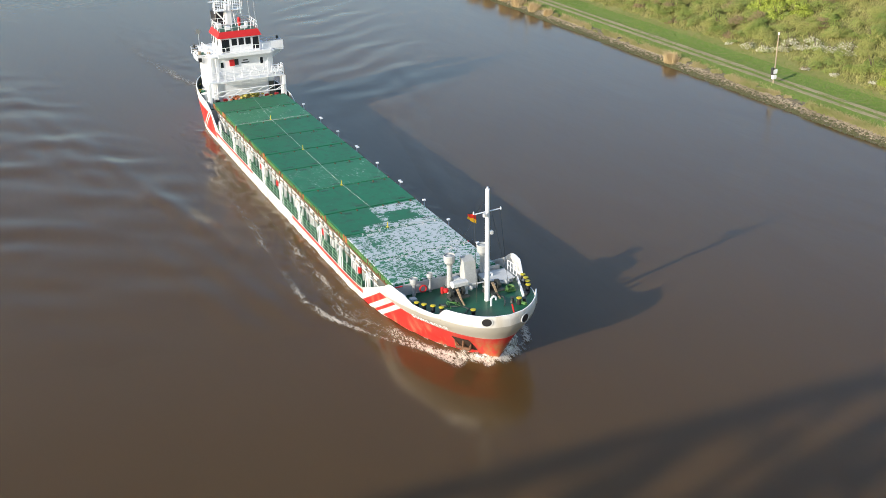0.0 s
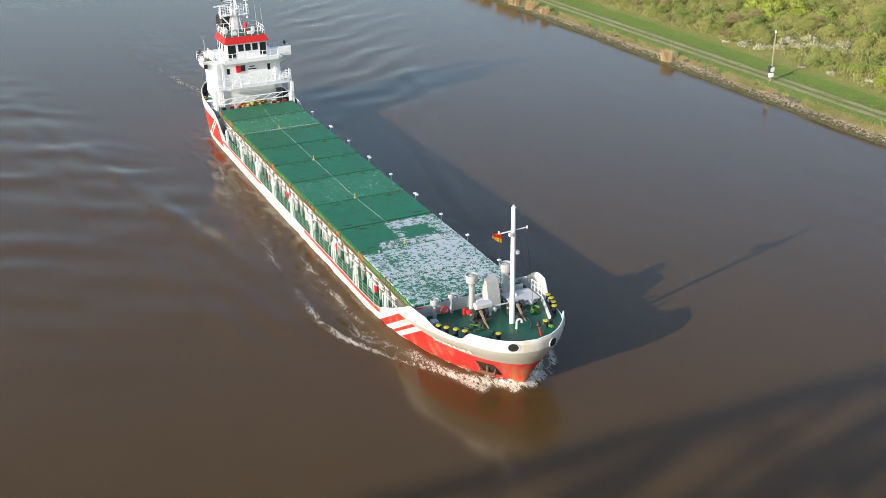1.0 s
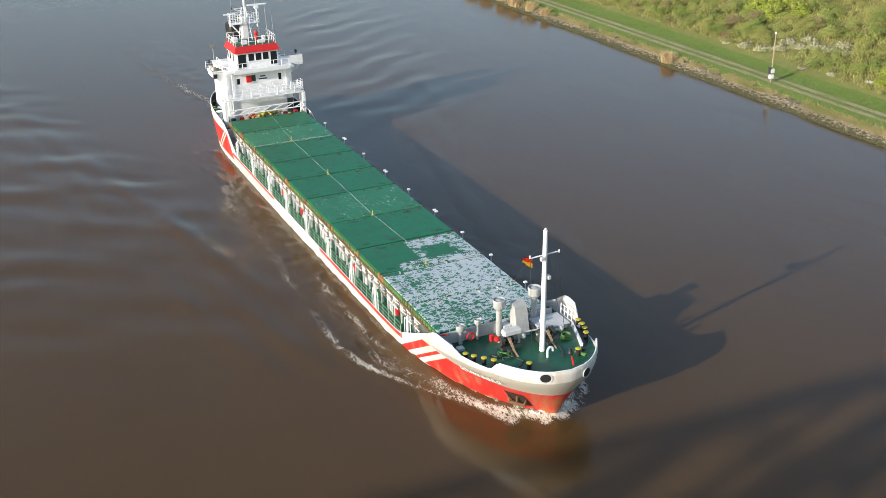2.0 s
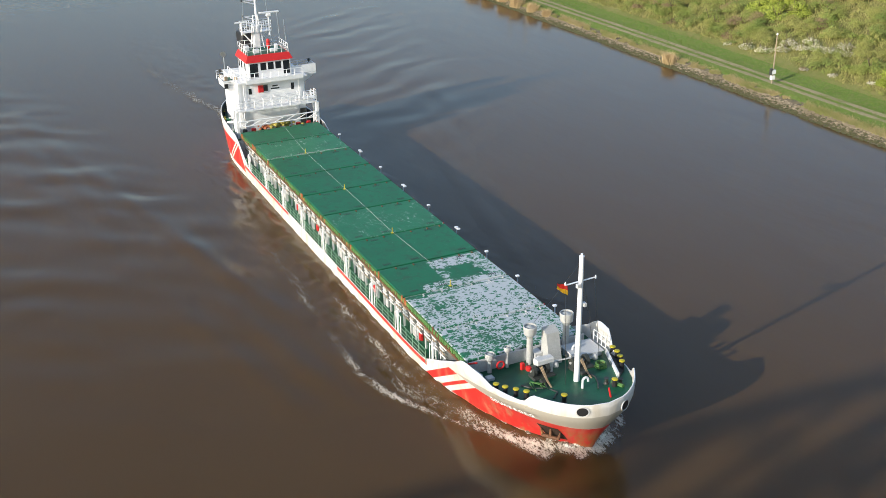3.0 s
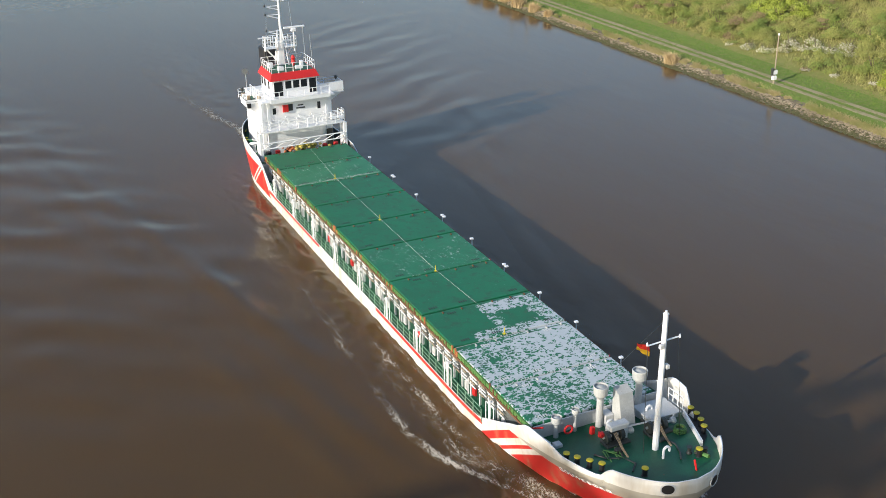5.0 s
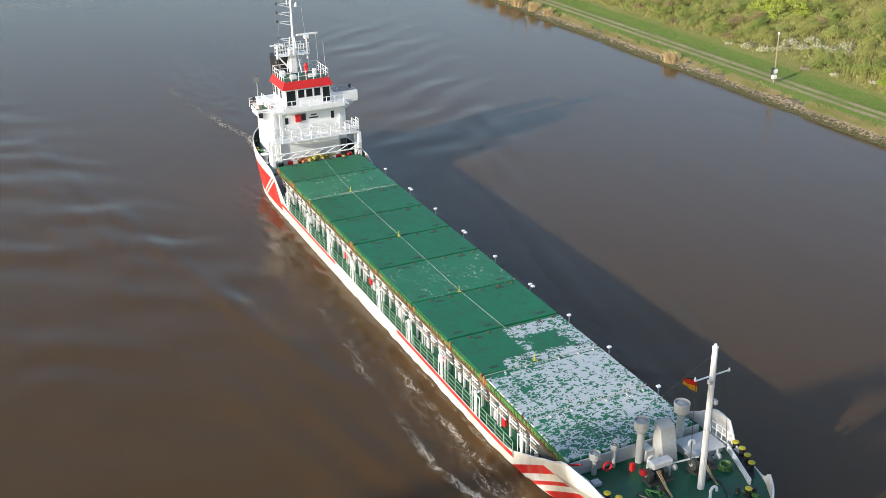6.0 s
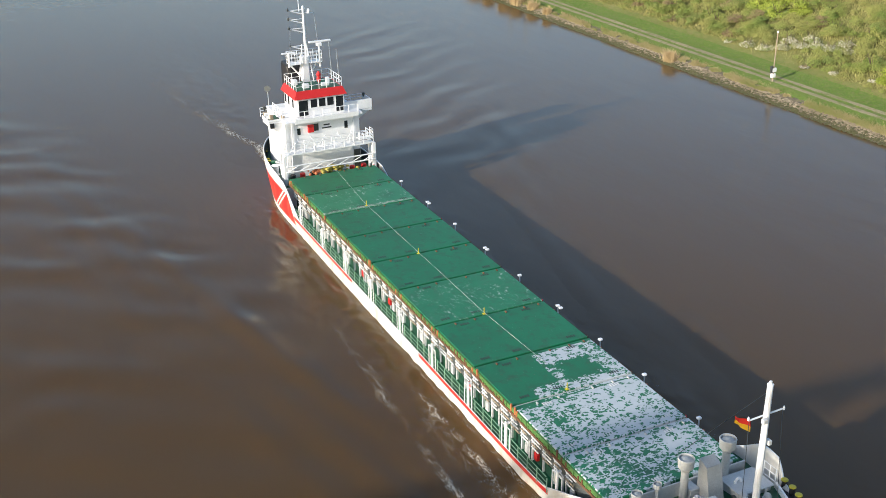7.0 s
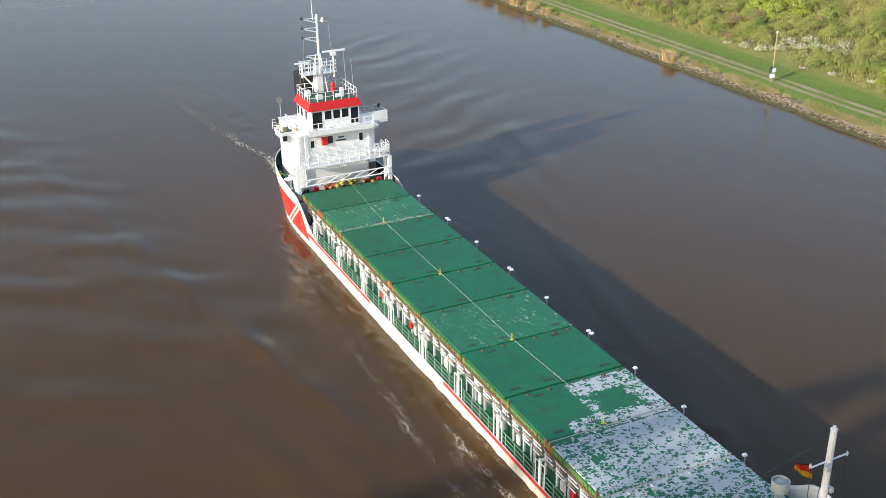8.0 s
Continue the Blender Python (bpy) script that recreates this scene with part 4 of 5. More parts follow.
part("hatch_lid", box(B(), 27.1, 29.15, 2.75, 5.4, 4.2, 4.32, 0.03), PALE, ship, "pale flat lid of the store hatch")
for y in (3.1, 3.9, 4.7):
    part("hatch_dog", box(B(), 29.12, 29.24, y - 0.08, y + 0.08, 3.75, 4.25, 0.02), PALE, ship)
part("breakwater", box(B(), 26.52, 26.62, -4.8, 5.2, 3.4, 4.5), PALE, ship, "pale steel breakwater before the hatch")


def gooseneck(x, y, z, h, r=0.09, turn=1):
    bm = B()
    pts = [Vector((x, y, z)), Vector((x, y, z + h))] + [Vector((x, y + turn * (0.22 - 0.22 * math.cos(a)), z + h + 0.22 * math.sin(a))) for a in (0.5, 1.1, 1.57, 2.1, 2.7, 3.14)]
    pts.append(pts[-1] - Vector((0, 0, 0.15)))
    for a, b in zip(pts, pts[1:]):
        rod(bm, a, b, r, seg=7)
    part("gooseneck_pipe", bm, WHITE, ship)


gooseneck(28.3, -0.1, 3.5, 0.9)
gooseneck(28.0, 3.3, 3.5, 0.9)
gooseneck(33.2, 0.9, 4.3, 0.7)


def winch(x, y, z, cased=True):
    w = part("anchor_winch", box(B(), x - 0.5, x + 0.5, y - 0.9, y + 0.9, z, z + 0.25, 0.05), STEEL, ship, "dark anchor windlass with rope drum")
    for yy, r in ((-0.75, 0.42), (-0.2, 0.36), (0.35, 0.42)):
        bm = B()
        rod(bm, (x, y + yy - 0.14, z + 0.7), (x, y + yy + 0.14, z + 0.7), r, seg=14)
        part("drum", bm, STEEL, w)
    part("shaft", rod(B(), (x, y - 1.0, z + 0.7), (x, y + 1.0, z + 0.7), 0.09, seg=8), GREY, w)
    if cased:
        part("gear_case", box(B(), x - 0.45, x + 0.2, y - 0.55, y + 0.95, z + 1.05, z + 1.5, 0.08), PALE, w)
        part("case_leg", box(B(), x - 0.45, x + 0.1, y + 0.55, y + 0.9, z + 0.2, z + 1.05, 0.04), PALE, w)
        part("red_valve", turned(B(), x - 0.2, y - 1.0, [(0.2, z + 0.7), (0.24, z + 0.8), (0.24, z + 1.0), (0.1, z + 1.05)], 10), RED, w)
    bm = B()
    for k in range(3):
        rod(bm, (x + 0.2, y - 0.3 + 0.1 * k, z + 1.0), (x + 1.4, y - 0.45 + 0.06 * k, z + 0.55), 0.03, seg=6)
        rod(bm, (x + 1.4, y - 0.45 + 0.06 * k, z + 0.55), (x + 2.2, y - 0.45 + 0.03 * k, z + 0.3), 0.03, seg=6)
    part("rope", bm, ROPE, w, "tan rope leading off the drum")
    part("brake_wheel", rod(B(), (x - 0.45, y - 1.05, z + 1.0), (x - 0.45, y - 0.98, z + 1.0), 0.2, seg=12), STEEL, w)
    part("chain_stopper", box(B(), x + 0.9, x + 1.3, y - 0.75, y - 0.2, z + 0.1, z + 0.45, 0.04), STEEL, w)
    part("warping_head", rod(rod(B(), (x, y + 0.95, z + 0.7), (x, y + 1.15, z + 0.7), 0.16, 0.26, 10), (x, y + 1.15, z + 0.7), (x, y + 1.3, z + 0.7), 0.26, 0.22, 10), GREY, w)
    part("hydraulic_motor", rod(B(), (x - 0.55, y + 0.1, z + 0.55), (x - 1.1, y + 0.1, z + 0.55), 0.2, seg=10), PALE, w)


winch(29.9, -0.5, 3.95)
winch(30.2, 2.7, 3.95, False)
for x, y in ((30.2, -4.45), (31.0, -4.15), (31.8, -3.72), (32.5, -3.27), (34.3, -1.3), (34.1, 3.0)):
    bollard(x, y, deck_height(x))
for x, y in ((29.2, 6.12), (30.1, 5.9), (31.0, 5.55), (31.9, 5.1)):
    bollard(x, y, deck_height(x))
bm = B()
lo, hi = [], []
for x, y in ((28.9, 5.8), (33.2, 4.0), (33.15, 3.88), (28.85, 5.68)):
    lo.append(bm.verts.new((x, y, deck_height(x))))
    hi.append(bm.verts.new((x, y, deck_height(x) + 0.42)))
bm.faces.new(hi)
for i in range(4):
    j = (i + 1) % 4
    bm.faces.new((lo[i], lo[j], hi[j], hi[i]))
part("fish_plate", bm, WHITE, ship, "low white plate inside the port bollards")
bm = B()
lo = [bm.verts.new((x, y, deck_height(x) + 0.012)) for x, y in ((28.9, 5.82), (33.2, 4.02), (32.4, 5.0), (31.2, 5.72), (30.0, 6.1), (28.9, 6.25))]
hi = [bm.verts.new(v.co + Vector((0, 0, 0.05))) for v in lo]
bm.faces.new(hi)
for i in range(6):
    j = (i + 1) % 6
    bm.faces.new((lo[i], lo[j], hi[j], hi[i]))
part("mooring_ledge", bm, BLACK, ship, "black ledge under the port bollards")
bm = B()
for j in range(3):
    for i in range(18):
        a, b = 2 * math.pi * i / 18, 2 * math.pi * (i + 1) / 18
        r = 0.42 - 0.03 * j
        rod(bm, (30.9 + r * math.cos(a), 3.95 + r * math.sin(a), 4.2 + 0.13 * j), (30.9 + r * math.cos(b), 3.95 + r * math.sin(b), 4.2 + 0.13 * j), 0.06, seg=5, caps=False)
part("rope_coil", bm, SKIRT_GREEN, ship, "green rope coil on the deck")
random.seed(12)
bm = B()
for i in range(9):
    a = (30.7 + random.uniform(-0.2, 0.6), -1.6 + random.uniform(-0.9, 0.9), 4.2)
    b = (a[0] + random.uniform(0.5, 1.3), a[1] + random.uniform(-0.4, 0.5), 4.3)
    rod(bm, a, b, 0.04, seg=5)
part("rope_tangle", bm, SKIRT_GREEN, ship, "loose green mooring ropes")
for x, y in ((33.5, 2.7), (33.75, 3.15), (34.0, 3.55)):
    part("fairlead_roller", turned(B(), x, y, [(0.2, 4.4), (0.2, 4.5), (0.13, 4.6), (0.13, 4.8), (0.2, 4.92)], 10), STEEL, ship)
for path in (((30.9, -0.9, 4.3), (31.9, -1.2, 4.25), (32.9, -1.0, 4.45), (33.6, -1.7, 4.5)), ((31.3, 2.4, 4.3), (32.2, 2.6, 4.35), (33.2, 2.2, 4.5), (34.0, 1.7, 4.6)),
             ((30.6, -2.6, 4.15), (31.4, -2.2, 4.25), (31.9, -1.4, 4.3))):
    bm = B()
    for a, b in zip(path, path[1:]):
        rod(bm, a, b, 0.06, seg=6)
    part("anchor_chain", bm, STEEL, ship, "dark chain laid along the deck")
for k, (x, y) in enumerate(((28.2, -3.9), (28.1, 0.9), (27.9, -1.0))):
    w = (0.28, 0.3, 0.15)[k]
    part("deck_locker", box(B(), x - w, x + w, y - w, y + w, 3.5, 3.95 + 0.12 * k, 0.04), (PALE, PALE, RED)[k], ship)
part("pipe_run", rod(B(), (29.9, 0.4, 5.0), (30.1, 2.4, 5.0), 0.06, seg=7), PALE, ship)
part("fairlead", rod(B(), (33.6, 3.1, 4.55), (34.6, 3.4, 4.65), 0.14, seg=7), SKIRT_GREEN, ship)
part("red_lever", rod(B(), (35.4, 1.9, 4.3), (35.2, 1.75, 5.3), 0.07, seg=6), RED, ship)
bm = B()
for i in range(16):
    a, b = 2 * math.pi * i / 16, 2 * math.pi * (i + 1) / 16
    rod(bm, (27.6, -2.7 + 0.3 * math.cos(a), 4.3 + 0.3 * math.sin(a)), (27.6, -2.7 + 0.3 * math.cos(b), 4.3 + 0.3 * math.sin(b)), 0.07, seg=6, caps=False)
part("lifebuoy", bm, RED, ship, "red lifebuoy on the rail")
part("forecastle_rail", rail(B(), [(27.4, -5.1, 3.5), (28.9, -4.9, 3.6)], 1.15, 3, 0.7, 0.035), WHITE, ship)
part("forecastle_rail", rail(B(), [(27.2, 5.7, 3.7), (28.9, 5.65, 3.8)], 1.35, 3, 0.55, 0.035), WHITE, ship)
part("red_rod", rod(B(), (26.0, -5.0, 4.1), (27.3, -4.5, 4.8), 0.07, seg=6), RED, ship)

# foremast, crosstree, stays, flag
FX, FY = 32.0, 1.15
mast = part("foremast", rod(rod(B(), (FX, FY, 4.0), (FX, FY, 9.0), 0.22, 0.2, 10), (FX, FY, 9.0), (FX, FY, 14.15), 0.2, 0.17, 10), WHITE, ship, "white steel foremast on the forecastle")
part("crosstree", rod(B(), (FX, FY - 1.2, 12.25), (FX, FY + 1.25, 12.35), 0.05, seg=6), WHITE, mast)
for y in (-1.25, 1.2):
    part("crosstree_lamp", turned(B(), FX, FY + y, [(0.06, 12.25), (0.07, 12.38), (0.03, 12.5)], 8), WHITE, mast)
part("mast_lamp", box(B(), FX - 0.1, FX + 0.25, FY + 0.2, FY + 0.45, 10.3, 10.6, 0.03), PALE, mast)
part("mast_lamp", box(B(), FX + 0.2, FX + 0.45, FY - 0.55, FY - 0.25, 12.0, 12.3, 0.03), PALE, mast)
part("mast_top_lamp", turned(B(), FX, FY, [(0.19, 14.15), (0.19, 14.22), (0.09, 14.24), (0.08, 14.4)], 8), WHITE, mast)
for a, b in (((FX, FY, 13.8), (FX - 7.6, FY + 0.3, 4.65)), ((FX, FY, 13.6), (FX - 4.0, FY + 3.9, 4.6)), ((FX, FY + 1.1, 12.5), (FX - 0.6, FY + 2.4, 4.2)), ((FX, FY - 1.2, 12.4), (FX + 0.1, FY - 1.0, 4.2))):
    part("stay", rod(B(), a, b, 0.018, seg=4), STEEL, mast)


def build_flag():
    """Black, red and gold stripes, drooping, on the flag line."""
    for k, mm in enumerate((FLAG_BLACK, FLAG_RED, FLAG_GOLD)):
        bm = B()
        rows = []
        for i in range(13):
            s = i / 12
            row = []
            for j in ((0, 0.1), (0.1, 0.58), (0.58, 1.0))[k]:
                x = FX - 0.05 - 0.95 * s
                y = FY - 1.05 - 0.3 * s
                z = 12.2 - 0.12 * s - (0.8 - 0.3 * s) * j
                row.append(bm.verts.new((x, y + 0.08 * math.sin(7 * s + 2 * j), z + 0.04 * math.sin(5 * s))))
            rows.append(row)
        for a, b in zip(rows, rows[1:]):
            bm.faces.new((a[0], b[0], b[1], a[1]))
        bmesh.ops.solidify(bm, geom=bm.faces[:], thickness=0.012)
        part("flag_stripe", bm, mm, mast, smooth=True)


build_flag()

# hawse openings, anchor pocket, anchor, bow letters


def on_hull(x, z, side=-1):
    """A point on the hull and the outward normal there."""
    e = 0.05
    p = Vector((x, side * half(x, z, side), z))
    px = Vector((x + e, side * half(x + e, z, side), z)) - p
    pz = Vector((x, side * half(x, z + e, side), z + e)) - p
    n = px.cross(pz).normalized()
    if n.y * side < 0:
        n = -n
    return p, n


for x, side in ((36.6, -1), (36.75, 1), (34.2, 1)):
    p, n = on_hull(x, 5.0 if side < 0 else 4.7, side)
    q = n.to_track_quat("Z", "Y").to_matrix().to_4x4()
    bm = B()
    seg = 20
    rings = []
    for r, h in ((0.40, -0.02), (0.40, 0.05), (0.34, 0.05), (0.32, -0.06)):
        rings.append([bm.verts.new(p + q.to_3x3() @ Vector((1.2 * r * math.cos(2 * math.pi * i / seg), r * math.sin(2 * math.pi * i / seg), h))) for i in range(seg)])
    for a, b in zip(rings, rings[1:]):
        for i in range(seg):
            j = (i + 1) % seg
            bm.faces.new((a[i], a[j], b[j], b[i]))
    hz = part("hawse_ring", bm, PALE, ship, "round hawse opening in the bulwark")
    # flat black disc in the ring: the opening's shade as plain colour
    bm = B()
    bm.faces.new([bm.verts.new(p + q.to_3x3() @ Vector((1.2 * 0.33 * math.cos(2 * math.pi * i / seg), 0.33 * math.sin(2 * math.pi * i / seg), 0.03))) for i in range(seg)])
    part("hawse_shade_disc", bm, BLACK, hz)


def hull_patch(name, x0, x1, z0, z1, out, mat, parent, skew=0.0, n=8, label=""):
    """A plate that follows the hull's starboard side, standing out a little."""
    bm = B()
    rows = []
    for i in range(n + 1):
        row = []
        for j in range(5):
            z = z0 + (z1 - z0) * j / 4
            x = x0 + (x1 - x0) * i / n + skew * (j / 4 - 0.5)
            p, nn = on_hull(x, z)
            row.append(bm.verts.new(p + nn * out))
        rows.append(row)
    for a, b in zip(rows, rows[1:]):
        for j in range(4):
            bm.faces.new((a[j], b[j], b[j + 1], a[j + 1]))
    return part(name, bm, mat, parent, label)


# flat plate on the hull; rust and the pocket's shade share its dark colour
pocket = hull_patch("anchor_pocket", 32.95, 34.3, 1.2, 2.45, 0.03, RUST_AND_SHADE, ship, 0.1, label="anchor pocket painted dark for its shade, with rusty anchor")
bm = B()
p0, n0 = on_hull(33.6, 1.85)
t0 = Vector((n0.y, -n0.x, 0)).normalized()
if t0.x < 0:
    t0 = -t0
rod(bm, p0 + n0 * 0.12 + Vector((0, 0, 0.55)), p0 + n0 * 0.15 - Vector((0, 0, 0.35)), 0.12, seg=6)
rod(bm, p0 + n0 * 0.15 - Vector((0, 0, 0.35)) - t0 * 0.6, p0 + n0 * 0.15 - Vector((0, 0, 0.35)) + t0 * 0.6, 0.14, seg=6)
for s in (-1, 1):
    rod(bm, p0 + n0 * 0.15 - Vector((0, 0, 0.35)) + t0 * 0.6 * s, p0 + n0 * 0.2 + Vector((0, 0, 0.25)) + t0 * 0.75 * s, 0.14, 0.04, seg=6)
part("anchor", bm, RUST, pocket, "rusty brown anchor in its pocket")

for i, ch in enumerate("GOUWEBORG"):
    x = 29.95 + 0.46 * i
    p, n = on_hull(x + 0.1, 3.44 + 0.05 * i)
    pa, pb = on_hull(x + 0.1, 3.14 + 0.05 * i)[0], on_hull(x + 0.1, 3.74 + 0.05 * i)[0]
    n = (on_hull(x + 0.35, p.z)[0] - on_hull(x - 0.15, p.z)[0]).cross(pb - pa).normalized()
    n = -n if n.y > 0 else n
    p = (pa + pb) / 2 + n * 0.02
    cu = bpy.data.curves.new("bow_letter", "FONT")
    cu.body, cu.size, cu.extrude, cu.align_x = ch, 0.58, 0.01, "CENTER"
    cu.align_y = "CENTER"
    ob = new("bow_letter", cu)
    ob.data.materials.append(WHITE)
    fwd = Vector((-n.y, n.x, 0)).normalized()
    if fwd.x < 0:
        fwd = -fwd
    up = n.cross(fwd)
    if up.z < 0:
        up = -up
    ob.matrix_basis = Matrix(((fwd.x, up.x, n.x, p.x + n.x * 0.16), (fwd.y, up.y, n.y, p.y + n.y * 0.16), (fwd.z, up.z, n.z, p.z + n.z * 0.16), (0, 0, 0, 1)))
    ob.parent = ship

# ---- what the ship makes of the water: waves, bow wave, foam; they go with the ship ----


def wake_height(x, y):
    """Height of the ship's waves at x forward, y to port of it."""
    e = 0.0
    n1 = noise.noise((x * 0.05, y * 0.05, 1.0))
    n2 = noise.noise((x * 0.11, y * 0.11, 5.0))
    # quarter waves on the starboard hand
    line = -10.0 - (9.0 - x) * 0.215
    far = line - y
    env = math.exp(-((far - 14) / 22) ** 2) if far > -8 else 0.0
    env *= min(1.0, max(0.0, (26 - x) / 40)) * min(1.0, max(0.0, (x + 128) / 30)) * min(1.0, max(0.0, (95 + y) / 20)) * min(1.0, max(0.0, (far + 8) / 9))
    ph = 2 * math.pi / 9.5 * (0.93 * x - 0.37 * y) + 3.0 * n1
    e += env * (0.20 + 0.075 * math.cos(ph + 1.6 * n2) * (0.6 + abs(n1) * 1.2) + 0.035 * math.cos(2 * math.pi / 5.2 * (0.78 * x - 0.62 * y) + 4 * n1) * (0.3 + abs(n2) * 2) + 0.08 * n2 + 0.03 * math.cos(0.37 * ph + 5 * n2))
    # the bow's diverging crest, in broken lengths
    for off, amp in ((0.0, 0.20), (3.2, 0.14), (7.0, 0.11)):
        s = y - (-9.0 - off - (22.0 - x) * 0.215) + 0.5 * n1
        along = min(1.0, max(0.0, (24 - x) / 8)) * min(1.0, max(0.0, (x + 95) / 50))
        broken = max(0.0, 0.75 + 1.3 * noise.noise((x * 0.07, off, 12.0)) + 0.6 * n2)
        e += amp * along * broken * math.exp(-(s / 1.25) ** 2)
    # the same on the port hand, lower
    for off, amp in ((0.0, 0.11), (3.0, 0.09), (6.5, 0.07)):
        s = y - (9.0 + off + (20.0 - x) * 0.2) + 0.6 * n1
        along = min(1.0, max(0.0, (22 - x) / 8)) * min(1.0, max(0.0, (x + 90) / 40))
        broken = max(0.0, 0.45 + 1.4 * noise.noise((x * 0.08, off, 15.0)) + 0.6 * n2)
        e += amp * along * broken * math.exp(-(s / 1.4) ** 2)
    # port side astern
    far = y - 9.0 - (-20 - x) * 0.2
    env = math.exp(-((far - 8) / 11) ** 2) * min(1.0, max(0.0, (-25 - x) / 20)) * min(1.0, max(0.0, (x + 128) / 30)) * min(1.0, max(0.0, (58 - y) / 10)) * min(1.0, max(0.0, (far + 6) / 6))
    ph = 2 * math.pi / 6.5 * (0.86 * x + 0.5 * y) + 2.0 * n1
    e += env * (0.10 + 0.055 * math.cos(ph + 3.0 * n2) * (0.5 + abs(n1) * 1.6) + 0.05 * n2)
    # churned water astern
    env = math.exp(-((y + 1.0 + (x + 52) * -0.02) / 4.5) ** 2) * min(1.0, max(0.0, (-50 - x) / 6)) * min(1.0, max(0.0, (x + 128) / 40))
    e += env * (0.08 + 0.05 * noise.noise((x * 0.5, y * 0.5, 9)))
    # water heaped up along the bow
    if x > -12 and abs(y) < 14:
        if x < 34.4:
            side = 1 if y > middle(x) else -1
            gap = max(0.0, side * y - half(x, 0.3, side))
        else:
            gap = max(0.0, math.hypot(x - 34.2, y - 0.55) - 0.5)
        e += lerp(x, (-12, 8, 25, 34), (0.0, 0.32, 0.42, 0.55)) * math.exp(-(gap / 1.3) ** 2) * (1 + 0.5 * noise.noise((x * 0.9, y * 0.9, 6)))
    # water that runs along the hull
    a = abs(y) - 6.2
    if -46 < x < 30 and a > -1.5:
        env = math.exp(-(a / 3.4) ** 2) * min(1.0, (30 - x) / 10) * min(1.0, (x + 46) / 10)
        e += env * (0.08 + 0.11 * noise.noise((x * 0.55, y * 1.3, 2)) + 0.12 * noise.noise((x * 1.1, y * 1.9, 4)))
    return e


def build_wake():
    xs = np.concatenate([np.arange(-130, -12, 0.75), np.arange(-12, 38.1, 0.5)])
    ys = np.concatenate([np.arange(-96, -20, 0.9), np.arange(-20, -13, 0.5), np.arange(-13, 13, 0.33), np.arange(13, 60, 0.8)])
    verts = [(x, y, wake_height(x, y) - 0.02) for x in xs for y in ys]
    m = len(ys)
    faces = []
    for i in range(len(xs) - 1):
        for j in range(m - 1):
            q = (i * m + j, (i + 1) * m + j, (i + 1) * m + j + 1, i * m + j + 1)
            if max(verts[k][2] for k in q) > -0.015:
                faces.append(q)
    mesh = bpy.data.meshes.new("wake_waves")
    mesh.from_pydata(verts, [], faces)
    mesh.materials.append(WATER)
    for f in mesh.polygons:
        f.use_smooth = True
    ob = new("wake_waves", mesh)
    return tagged(ob, "low waves spreading astern of the ship", "waves", kind="stuff")


wake = build_wake()


def build_bow_wave():
    """A ridge of broken water round the stem, thinning along both sides."""
    ob = new("bow_wave")
    tagged(ob, "white breaking bow wave round the stem", "bow wave")
    line = []
    for side in (-1, 1):
        pts = [Vector((x, side * half(x, 0.35, side), 0)) for x in np.arange(21.5, 34.3, 0.12)]
        line += pts if side < 0 else pts[::-1]
    bm = B()
    rows = []
    n = len(line)
    for i, p in enumerate(line):
        a, b = line[max(0, i - 4)], line[min(n - 1, i + 4)]
        t = (b - a).normalized()
        out = Vector((t.y, -t.x, 0))
        s = max(0.0, (34.3 - p.x) / 12.8)
        tall = (1.25 * (1 - s) ** 2.6 + 0.12) * (1.3 if p.y > 0 else 1.0)
        wide = 1.05 + 0.7 * s + (0.6 * math.exp(-((p.y - 1.5) / 2.0) ** 2) if p.x > 28 else 0.0)
        row = []
        for j in range(15):
            f = j / 14
            q = p + out * (wide * f - 0.3)
            z = tall * math.sin(math.pi * min(1, 0.38 + 0.62 * f)) ** 1.2 * (0.7 + 0.6 * noise.noise((q.x * 1.6, q.y * 1.6, 3)))
            z += 0.2 * noise.noise((q.x * 5, q.y * 5, 7)) * (1 - abs(2 * f - 1)) * (1 - 0.7 * s) - 0.08 * f
            row.append(bm.verts.new(q + Vector((0.1 * noise.noise((q.x * 3, q.y * 3, 1)), 0.1 * noise.noise((q.x * 3, q.y * 3, 5)), z))))
        rows.append(row)
    for a, b in zip(rows, rows[1:]):
        for j in range(14):
            bm.faces.new((a[j], a[j + 1], b[j + 1], b[j]))
    finish("crest", bm, CREST, ob, smooth=True)
    return ob


bow_wave = build_bow_wave()


